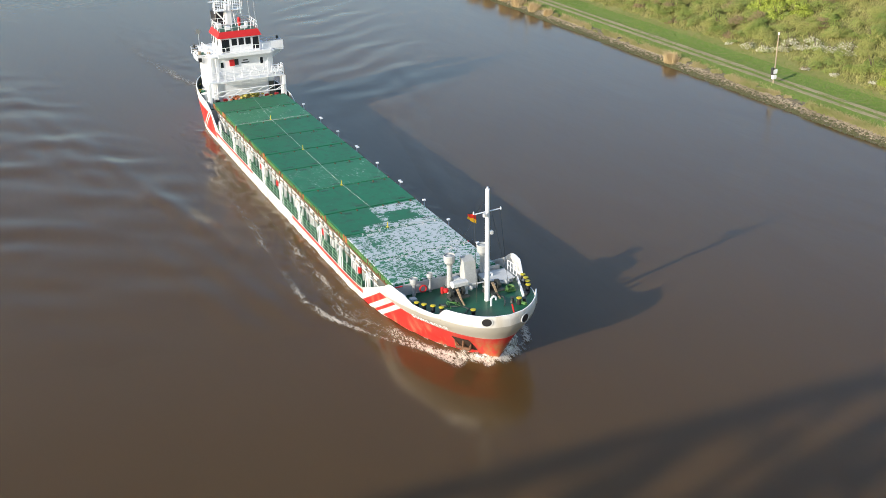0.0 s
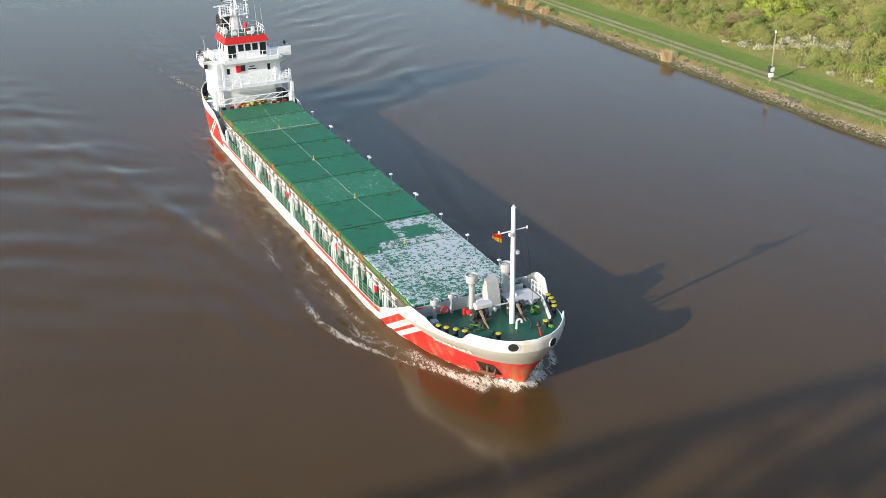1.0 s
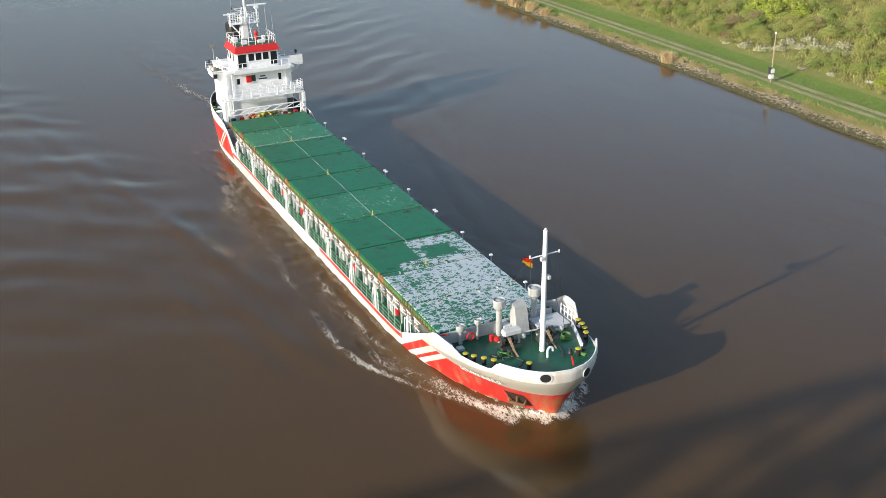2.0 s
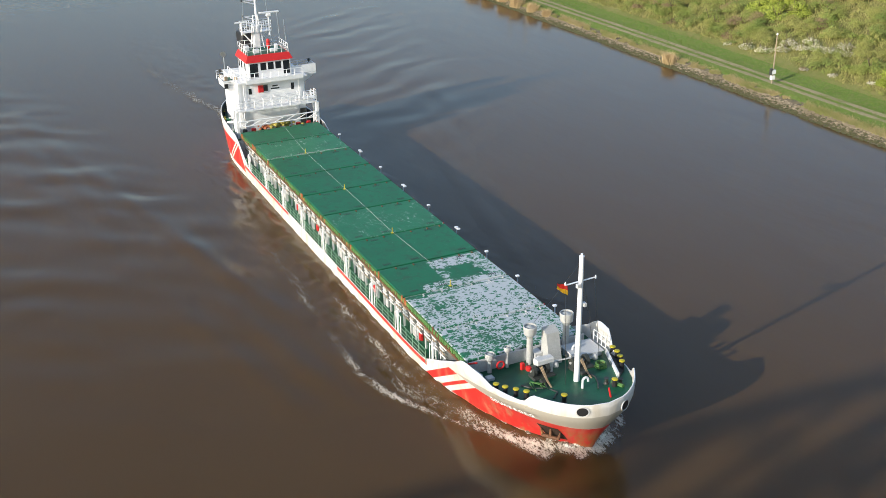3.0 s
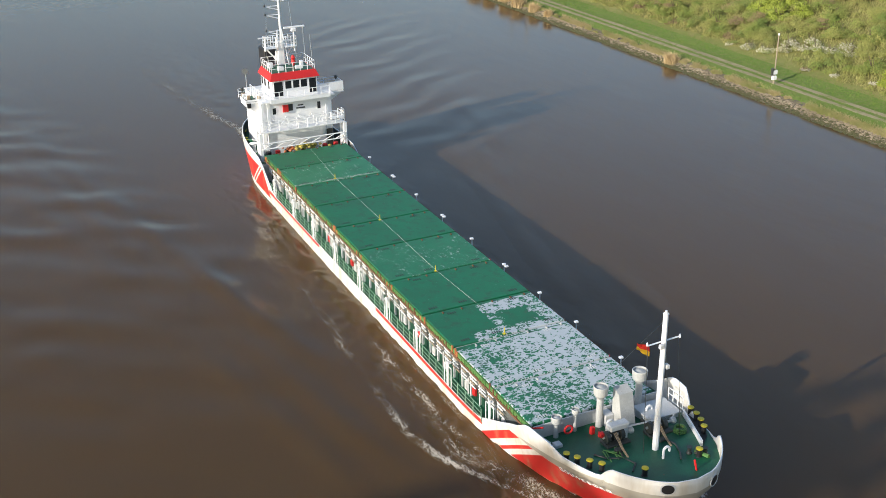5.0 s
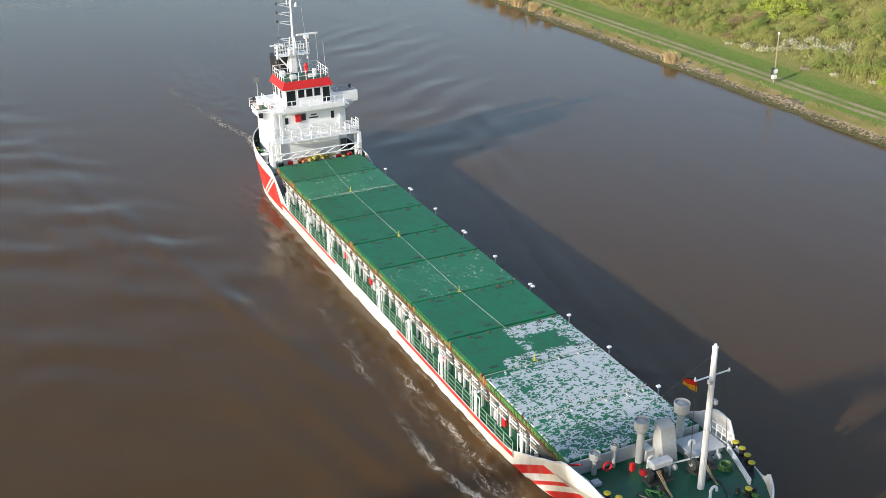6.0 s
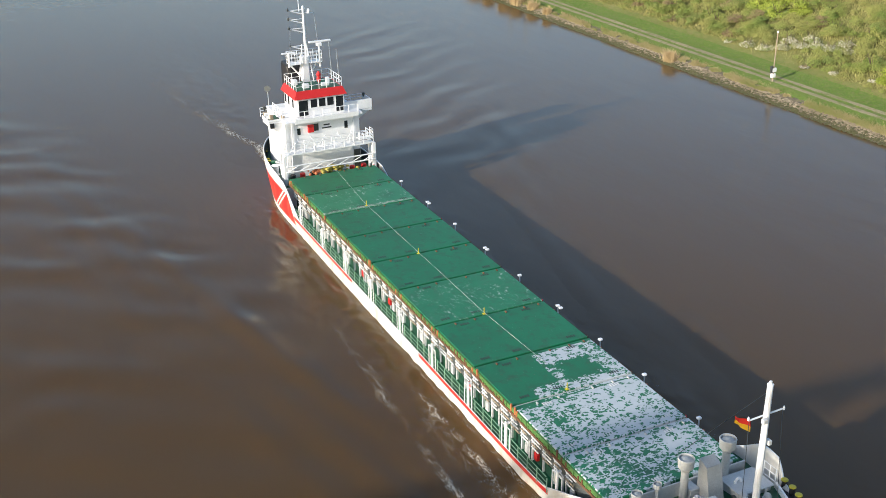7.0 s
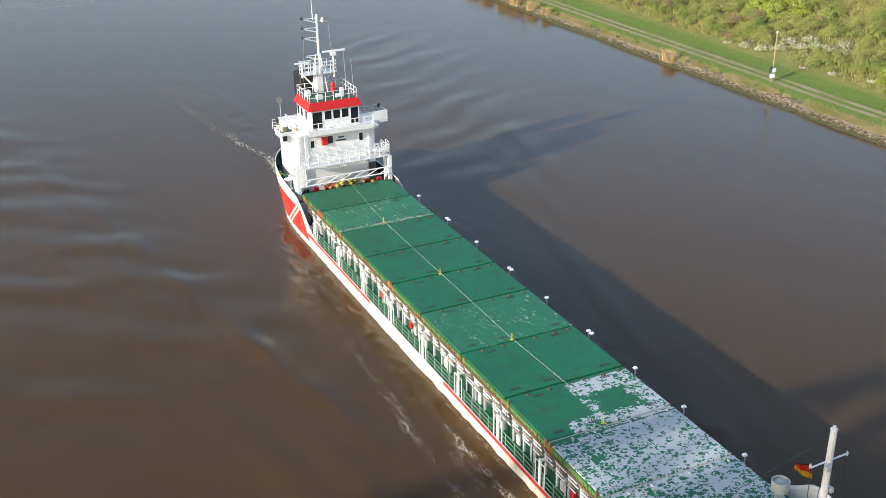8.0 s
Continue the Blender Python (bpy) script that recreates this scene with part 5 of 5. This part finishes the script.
FOAM_TRAILS = [
    # (way points x, y), half widths along it, strength along it
    ([(35.2, -0.2), (33.5, -2.1), (31.4, -3.8), (27.2, -6.6), (25.0, -7.8), (21.4, -9.6), (17.6, -10.3), (11, -10.2), (4, -9.9), (-8, -9.6), (-22, -9.2)],
     [0.7, 0.7, 0.6, 0.55, 0.55, 0.6, 0.7, 0.8, 0.9, 1.0, 1.0], [0.95, 0.92, 0.82, 0.68, 0.76, 0.74, 0.6, 0.53, 0.5, 0.44, 0.0]),
    ([(34, -2), (30, -4.6), (26, -6.2), (21, -7.8), (14, -8.4), (4, -8.3), (-8, -8.2)], [0.9, 1.1, 1.4, 1.7, 1.7, 1.5, 1.2], [0.66, 0.58, 0.54, 0.5, 0.46, 0.41, 0.0]),
    ([(30.5, -4.9), (26.0, -5.9), (24.0, -6.6), (18, -7.3), (8, -7.6), (-4, -7.5), (-20, -7.2)], [0.6, 0.7, 0.7, 0.6, 0.6, 0.6, 0.5], [0.6, 0.6, 0.57, 0.54, 0.5, 0.44, 0.0]),
    ([(27.5, -6.4), (21, -8.3), (14, -8.7), (4, -8.7), (-8, -8.6)], [0.7, 0.9, 0.9, 0.8, 0.8], [0.6, 0.52, 0.42, 0.3, 0.0]),
    ([(-51.0, -2.4), (-59.5, -1.5), (-64.5, -2.7), (-71.6, -3.8), (-85.6, -5.4), (-98, -7.0), (-112, -8.6)], [0.8, 1.0, 1.2, 1.5, 1.9, 2.1, 2.2], [0.74, 0.74, 0.66, 0.58, 0.52, 0.44, 0.0]),
    ([(-54, 3.0), (-70, 3.5), (-90, 4.5)], [0.8, 1.2, 1.6], [0.5, 0.38, 0.0]),
    ([(32.0, 4.9), (26.5, 7.5), (21, 9.0), (12, 9.8), (0, 10.2)], [0.6, 0.7, 0.8, 0.9, 0.9], [0.8, 0.62, 0.48, 0.38, 0.0]),
    ([(34.2, -2.6), (30.4, -4.2), (27.0, -5.3), (24, -6.0)], [0.8, 0.6, 0.5, 0.4], [0.8, 0.7, 0.55, 0.3]),
    ([(35.6, -0.5), (35.3, 1.0), (34.2, 3.2), (31, 5.6)], [0.6, 0.9, 0.9, 0.6], [0.9, 0.9, 0.75, 0.5]),
    ([(33.2, 4.4), (28, 6.7), (20, 7.3), (10, 7.5), (-4, 7.6)], [0.7, 0.7, 0.8, 0.8, 0.7], [0.85, 0.72, 0.6, 0.5, 0.0]),
    ([(24, -6.05), (0, -6.15), (-20, -6.1), (-36, -6.0)], [0.25, 0.22, 0.2, 0.2], [0.6, 0.5, 0.45, 0.3]),
]


def foam_amount(gx, gy):
    """How much froth floats at each place beside the ship, 0 to 1."""
    best = np.zeros_like(gx)
    for pts, wide, dens in FOAM_TRAILS:
        for k in range(len(pts) - 1):
            (ax, ay), (bx, by) = pts[k], pts[k + 1]
            dx, dy = bx - ax, by - ay
            f = np.clip(((gx - ax) * dx + (gy - ay) * dy) / (dx * dx + dy * dy), 0, 1)
            away = np.hypot(gx - ax - f * dx, gy - ay - f * dy)
            w = wide[k] + (wide[k + 1] - wide[k]) * f
            d = dens[k] + (dens[k + 1] - dens[k]) * f
            best = np.maximum(best, d * np.exp(-(away / w) ** 2))
    return best


def build_foam():
    """A thin lacy sheet of froth that follows the waves; its holes come from the material."""
    xs, ys = np.arange(-113, 37.2, 0.3), np.arange(-13, 13, 0.22)
    gx, gy = np.meshgrid(xs, ys, indexing="ij")
    d = foam_amount(gx, gy)
    used, verts, amount, faces = {}, [], [], []

    def corner(i, j):
        if (i, j) not in used:
            used[i, j] = len(verts)
            x, y = float(xs[i]), float(ys[j])
            lift = 0.05 + 0.08 * float(d[i, j]) * (0.5 + noise.noise((x * 2.2, y * 2.2, 8.0)))
            verts.append((x, y, max(0.0, wake_height(x, y)) + lift))
            amount.append(float(d[i, j]))
        return used[i, j]

    for i in range(len(xs) - 1):
        for j in range(len(ys) - 1):
            if max(d[i, j], d[i + 1, j], d[i, j + 1], d[i + 1, j + 1]) > 0.08:
                faces.append((corner(i, j), corner(i + 1, j), corner(i + 1, j + 1), corner(i, j + 1)))
    mesh = bpy.data.meshes.new("wake_foam")
    mesh.from_pydata(verts, [], faces)
    mesh.attributes.new("froth", "FLOAT", "POINT").data.foreach_set("value", amount)
    mesh.materials.append(FOAM)
    for f in mesh.polygons:
        f.use_smooth = True
    ob = new("wake_foam", mesh)
    return tagged(ob, "broken white foam drifting beside the hull", "foam", kind="stuff")


wake_foam = build_foam()
MOVING = [ship, wake, bow_wave, wake_foam]


# ---- the far bank ----
def land(d, c):
    return height(c) + bumps(d, c)


def leaf_mesh(name, centres, radii, count, size, material, rng, flat=0.75, shell=0.55):
    """Leaves as small bent quads, thick in clumps round the given centres."""
    centres, radii = np.asarray(centres, float), np.asarray(radii, float)
    w = radii ** 2
    pick = rng.choice(len(centres), count, p=w / w.sum())
    v = rng.normal(size=(count, 3))
    v /= np.linalg.norm(v, axis=1)[:, None]
    v[:, 2] = np.abs(v[:, 2]) * 1.1 - 0.25
    r = radii[pick] * (shell + (1 - shell) * rng.rand(count)) * (0.85 + 0.3 * rng.rand(count))
    p = centres[pick] + v * r[:, None] * np.array([1, 1, flat])
    nrm = v + 0.6 * rng.normal(size=(count, 3)) + np.array([0.15, -0.35, 0.3])
    nrm /= np.linalg.norm(nrm, axis=1)[:, None]
    t = np.cross(nrm, rng.normal(size=(count, 3)))
    t /= np.linalg.norm(t, axis=1)[:, None] + 1e-9
    b = np.cross(nrm, t)
    s = size * (0.6 + 0.8 * rng.rand(count))[:, None]
    quad = np.stack([p - t * s, p - b * s * 0.55 + nrm * s * 0.15, p + t * s, p + b * s * 0.55 + nrm * s * 0.15], 1).reshape(-1, 3)
    idx = np.arange(count * 4).reshape(-1, 4)
    mesh = bpy.data.meshes.new(name)
    mesh.from_pydata(quad.tolist(), [], idx.tolist())
    mesh.materials.append(material)
    return mesh


def leaf_paint(name, a, b, c):
    m, t, p = nodes(name)
    g = t.nodes.new("ShaderNodeNewGeometry")
    col = mix(t, g.outputs["Random Per Island"], a, b)
    col = mix(t, ramp(t, noise_of(t, 0.22, 3), [(0.4, (0, 0, 0)), (0.65, (1, 1, 1))]), col, c)
    t.links.new(col, p.inputs["Base Color"])
    p.inputs["Roughness"].default_value = 0.75
    return m


SCRUB = leaf_paint("scrub_leaves", (0.23, 0.24, 0.06), (0.31, 0.30, 0.09), (0.18, 0.235, 0.045))
YOUNG = leaf_paint("young_leaves", (0.24, 0.30, 0.035), (0.33, 0.38, 0.06), (0.27, 0.33, 0.05))
DARKER = leaf_paint("dark_leaves", (0.13, 0.18, 0.04), (0.20, 0.24, 0.06), (0.16, 0.22, 0.045))
BLOSSOM = leaf_paint("blossom", (0.55, 0.52, 0.42), (0.70, 0.67, 0.58), (0.42, 0.42, 0.28))
BROWNISH = leaf_paint("brown_twigs", (0.20, 0.14, 0.08), (0.28, 0.20, 0.11), (0.24, 0.19, 0.09))
REED = leaf_paint("dry_reed", (0.42, 0.31, 0.16), (0.56, 0.43, 0.24), (0.48, 0.36, 0.19))
SEDGE = leaf_paint("sedge", (0.24, 0.23, 0.07), (0.36, 0.32, 0.13), (0.26, 0.26, 0.075))
TUFT = leaf_paint("grass_blades", (0.10, 0.17, 0.02), (0.15, 0.22, 0.035), (0.13, 0.19, 0.03))
DRY = leaf_paint("dry_grass", (0.32, 0.27, 0.12), (0.42, 0.35, 0.18), (0.24, 0.25, 0.08))
BARK = paint("bark", (0.12, 0.09, 0.06), 0.9, 0, 0.3)


def scrub_blobs(rng, n, r):
    """Uneven heap of clumps."""
    cs, rs = [], []
    for i in range(n):
        a, q = rng.rand() * 6.3, rng.rand() ** 0.6 * r * 0.75
        cs.append((q * math.cos(a), q * math.sin(a), r * (0.35 + 0.75 * rng.rand() * (1 - q / r))))
        rs.append(r * (0.28 + 0.3 * rng.rand()))
    return cs, rs


WHITE_AT = [(-131, 13.6), (-128.5, 15.2), (-126.5, 17.0), (-124.5, 18.4), (-122, 18.8), (-119, 19.4), (-129.5, 17.4), (-127, 19.6), (-134.5, 13.2), (-121, 21.2)]
YOUNG_AT = [(-140, 24), (-143, 26.5), (-137.5, 26.5), (-145.5, 24.5), (-141.5, 29), (-106, 15.2), (-103.5, 17), (-101.5, 14.8), (-176, 16.5), (-180, 18), (-172, 18.5), (-101, 19)]
SPECIAL = WHITE_AT + YOUNG_AT


def build_scrub():
    """The hillside's undergrowth, past counting."""
    rng = np.random.RandomState(2)
    for name, mat, share, size, label in (("undergrowth", SCRUB, 0.84, 0.085, "olive spring scrub covering the hillside"),
                                          ("thicket", DARKER, 0.16, 0.09, "darker green thicket among the scrub"),
                                          ("dry_brush", BROWNISH, 0.07, 0.08, "brown leafless brush among the scrub")):
        cs, rs = [], []
        for d in np.arange(-235, -78, 2.3):
            for c in np.arange(12.0, 50, 2.1):
                if rng.rand() > share:
                    continue
                dd, cc = d + rng.normal() * 0.8, c + rng.normal() * 0.8 + 1.6 * noise.noise((d * 0.06, 0, 4)) + 1.3
                r = (1.2 + 1.2 * rng.rand()) * (0.6 if c < 13.5 else 1.0)
                if any(abs(dd - a) + abs(cc - b) < 2.2 for a, b in SPECIAL):
                    continue
                bc, br = scrub_blobs(rng, 6, r)
                z = land(dd, BANK + cc)
                cs += [(dd + x, BANK + cc + y, z + zz * 0.8) for x, y, zz in bc]
                rs += br
        ob = new(name, leaf_mesh(name, cs, rs, int(620000 * share) + 20000, size, mat, rng))
        ob.matrix_world = CANAL
        tagged(ob, label, "shrubs", kind="stuff")


def build_bush(name, label, r, tall, mat, seed, count, size, second=None):
    """One bush: stems and a crown of leaves."""
    rng = np.random.RandomState(seed)
    bush = new(name)
    tagged(bush, label, "bush", group=name + "es")
    bm = B()
    for i in range(5):
        a = rng.rand() * 6.3
        rod(bm, (0.1 * math.cos(a), 0.1 * math.sin(a), -0.2), (0.5 * r * math.cos(a), 0.5 * r * math.sin(a), tall * 0.7), 0.07, 0.02, 5)
    part("stem", bm, BARK, bush)
    cs, rs = scrub_blobs(rng, 9, r)
    cs = [(x, y, max(0.1, z * tall / r * 0.75 - 0.35 * r)) for x, y, z in cs] + [(r * 0.6 * math.cos(k), r * 0.6 * math.sin(k), 0.25) for k in range(6)]
    rs = rs + [r * 0.4] * 6
    crown = new("crown", leaf_mesh("crown", cs, rs, count, size, mat, rng))
    crown.parent = bush
    if second:
        c2 = new("foliage", leaf_mesh("foliage", cs, np.array(rs) * 0.9, int(count * 1.6), size, second, rng))
        c2.parent = bush
    return bush


def bush_at(bush, d, c, turn=0, first=False):
    p = CANAL @ Vector((d, BANK + c, land(d, BANK + c)))
    m = Matrix.Translation(p) @ Matrix.Rotation(turn, 4, "Z")
    if first:
        bush.matrix_world = m
        return bush
    return copy_thing(bush, m)


def spread(bush, places):
    for i, (d, c) in enumerate(places):
        bush_at(bush, d, c, i * 1.7, i == 0)


def build_bushes():
    white = build_bush("blossom_bush", "white-blossoming bush at the foot of the slope", 1.5, 2.3, BLOSSOM, 3, 750, 0.10, SCRUB)
    spread(white, WHITE_AT)
    small = build_bush("small_blossom_bush", "small white-blossoming bush on the grass edge", 0.8, 1.1, BLOSSOM, 8, 260, 0.11)
    spread(small, [(-115.2, 13.2), (-120.3, 12.3), (-108.5, 14.0), (-138.5, 12.6)])
    young = build_bush("young_bush", "bright yellow-green young willow bush on the slope", 2.3, 3.6, YOUNG, 5, 2200, 0.16)
    spread(young, YOUNG_AT)
    dark = build_bush("hawthorn_bush", "dense mid-green hawthorn bush on the slope", 2.0, 3.0, DARKER, 6, 1800, 0.16, SCRUB)
    spread(dark, [(-126, 23.5), (-120, 25), (-112, 17.5), (-107, 18.5), (-103, 22), (-146, 16.5), (-150, 18), (-165, 19), (-113, 24), (-160, 17.5), (-140, 24), (-132, 28)])
    brown = build_bush("bare_bush", "reddish-brown bare bush at the slope foot", 1.3, 1.8, BROWNISH, 7, 900, 0.13)
    spread(brown, [(-155.5, 13.6), (-141, 14.6), (-168, 15), (-144, 19), (-130, 24.5)])


def blades(name, places, high, mat, rng, width=0.05, lean=0.35):
    """Upright blades at (d, c, z, height factor)."""
    verts, faces = [], []
    for d, c, z, f in places:
        k = len(verts)
        a = rng.rand() * 6.3
        h = high * f * (0.6 + 0.7 * rng.rand())
        lx, ly = rng.normal() * lean * h, rng.normal() * lean * h
        wx, wy = width * math.cos(a), width * math.sin(a)
        verts += [(d - wx, c - wy, z - 0.05), (d + wx, c + wy, z - 0.05), (d + lx * 0.4 + wx, c + ly * 0.4 + wy, z + h * 0.6), (d + lx * 0.4 - wx, c + ly * 0.4 - wy, z + h * 0.6), (d + lx, c + ly, z + h)]
        faces += [(k, k + 1, k + 2, k + 3), (k + 3, k + 2, k + 4)]
    mesh = bpy.data.meshes.new(name)
    mesh.from_pydata(verts, [], faces)
    mesh.materials.append(mat)
    return mesh


def build_grasses():
    rng = np.random.RandomState(11)
    pl = []
    for i in range(26000):
        d = -235 + 150 * rng.rand()
        c = 2.2 + 11.5 * rng.rand()
        if 4.6 < c < 5.5 or 6.2 < c < 7.1:
            continue
        pl.append((d, BANK + c, land(d, BANK + c), 0.5 + 0.6 * rng.rand()))
    ob = new("grass", blades("grass", pl, 0.14, TUFT, rng, 0.05, 0.6))
    ob.matrix_world = CANAL
    tagged(ob, "rough green grass on the canal bank", "grass", kind="stuff")
    pl = []
    for i in range(60000):
        d = -235 + 150 * rng.rand()
        c = 1.5 + abs(rng.normal()) * 0.6
        if noise.noise((d * 0.12, 0, 2)) + 0.5 * noise.noise((d * 0.5, c, 2)) < -0.12:
            continue
        pl.append((d, BANK + c, land(d, BANK + c), 0.5 + 0.8 * rng.rand()))
    ob = new("dry_grass", blades("dry_grass", pl[:44000], 0.34, DRY, rng, 0.03, 0.5))
    ob.matrix_world = CANAL
    tagged(ob, "straw-coloured dry grass above the stones", "grass", kind="stuff")
    pl = []
    for i in range(80000):
        d = -232 + 152 * rng.rand()
        c = 11.0 + 34 * rng.rand() ** 1.2
        if c < 12.5 + 1.5 * noise.noise((d * 0.2, 0, 3)) or -137 < d < -117 and c < 21 and rng.rand() < 0.75:
            continue
        pl.append((d, BANK + c, land(d, BANK + c), 0.5 + 0.9 * rng.rand()))
    ob = new("tall_grass", blades("tall_grass", pl, 0.48, SEDGE, rng, 0.045, 0.6))
    ob.matrix_world = CANAL
    tagged(ob, "tall olive and straw grass between the scrub", "grass", kind="stuff")
    for d, c, r, h in ((-138.6, 0.9, 1.25, 1.9), (-184, 1.2, 1.2, 1.9), (-190, 1.0, 1.4, 2.4), (-196, 1.3, 1.6, 2.5), (-178.5, 1.3, 0.9, 1.6), (-203, 1.2, 1.6, 2.4), (-210, 1.2, 1.7, 2.4)):
        pl = [(rng.normal() * r * 0.4, rng.normal() * r * 0.3, 0.0, 0.45 + 0.65 * rng.rand()) for _ in range(int(900 * r))]
        ob = new("reed_clump", blades("reed_clump", pl, h * 0.85, REED, rng, 0.03, 0.32))
        ob.matrix_world = CANAL @ Matrix.Translation((d, BANK + c, height(BANK + c)))
        tagged(ob, "dry tan reed clump at the water's edge", "reeds", group="reed clumps")


def build_stones():
    rng = np.random.RandomState(21)
    base = B()
    bmesh.ops.create_icosphere(base, subdivisions=1, radius=1.0)
    bv = np.array([v.co[:] for v in base.verts])
    bf = [[v.index for v in f.verts] for f in base.faces]
    base.free()
    verts, faces = [], []
    k = 0
    for i in range(9500):
        d = -232 + 146 * rng.rand()
        c = -0.55 + 2.35 * rng.rand()
        r = 0.08 + 0.13 * rng.rand() ** 1.5
        v = bv * (1 + 0.35 * (rng.rand(len(bv), 1) - 0.5)) * r * np.array([1.3, 1.0, 0.65])
        a = rng.rand() * 6.3
        v = np.stack([v[:, 0] * math.cos(a) - v[:, 1] * math.sin(a), v[:, 0] * math.sin(a) + v[:, 1] * math.cos(a), v[:, 2]], 1)
        v += np.array([d, BANK + c, land(d, BANK + c) + 0.05])
        verts.append(v)
        faces += [[q + k for q in f] for f in bf]
        k += len(bv)
    mesh = bpy.data.meshes.new("bank_stones")
    mesh.from_pydata(np.concatenate(verts).tolist(), [], faces)
    mesh.materials.append(ROCK)
    mesh.materials.append(WEED)
    flags = []
    for i in range(9500):
        flags += [1 if verts[i][:, 2].mean() < 0.42 + 0.2 * math.sin(i) else 0] * len(bf)
    mesh.polygons.foreach_set("material_index", flags)
    ob = new("bank_stones", mesh)
    ob.matrix_world = CANAL
    tagged(ob, "grey-brown rubble stones along the waterline", "stones", kind="stuff")


ROCK = leaf_paint("rubble", (0.14, 0.115, 0.08), (0.36, 0.30, 0.215), (0.21, 0.17, 0.115))
WEED = leaf_paint("weedy_rubble", (0.04, 0.045, 0.015), (0.10, 0.10, 0.04), (0.07, 0.07, 0.025))


def build_marker(d, c, high):
    """A wooden pole with two white boards."""
    pole = new("marker_pole")
    tagged(pole, "wooden pole with white signal boards beside the track", "signal pole", group="marker poles")
    part("post", rod(B(), (0, 0, -0.3), (0, 0, high), 0.11, 0.09, 8), WOOD, pole)
    part("post_cap", rod(B(), (0, 0, high), (0, 0, high + 0.3), 0.14, 0.13, 8), WHITE, pole)
    for z, w, h in ((1.8, 0.78, 0.62), (0.95, 0.68, 0.6)):
        b = part("board", box(B(), -0.16 - 0.06, -0.1 + 0.3, -w / 2, w / 2, z - h / 2, z + h / 2, 0.04), WHITE, pole)
        part("board_frame", box(B(), -0.24, -0.22, -w / 2 - 0.04, w / 2 + 0.04, z + h / 2, z + h / 2 + 0.06), STEEL, b)
    part("cabinet", box(B(), -0.2, 0.2, -0.55, -0.2, 1.4, 2.4, 0.03), STEEL, pole)
    p = CANAL @ Vector((d, BANK + c, land(d, BANK + c)))
    pole.matrix_world = Matrix.Translation(p) @ Matrix.Rotation(math.radians(-70), 4, "Z")
    return pole


build_scrub()
build_bushes()
build_grasses()
build_stones()
build_marker(-118.5, 4.6, 7.3)
build_marker(-198.6, 4.3, 6.5)
build_marker(-191.4, 3.9, 6.5)


def motions():
    turn = math.degrees(math.atan2(D.y, D.x))
    ship.scale = (SIZE, SIZE, SIZE)
    rows = []
    for t in (0, 0.5, 1, 1.5, 3, 3.5, 4, 4.5, 6, 6.5, 7, 7.5, 8):
        s = SHIP_D0 + 0.06 + 4.708 * t
        p = (D * s + N * SHIP_N) * SIZE
        rows.append((t, p, turn))
    for thing in MOVING:
        low = EYE.z * (1 - SIZE) if thing == ship else 0.0
        walk(thing, [(t, pose(p.x, p.y, low, 0, 0, a)) for t, p, a in rows])


motions()
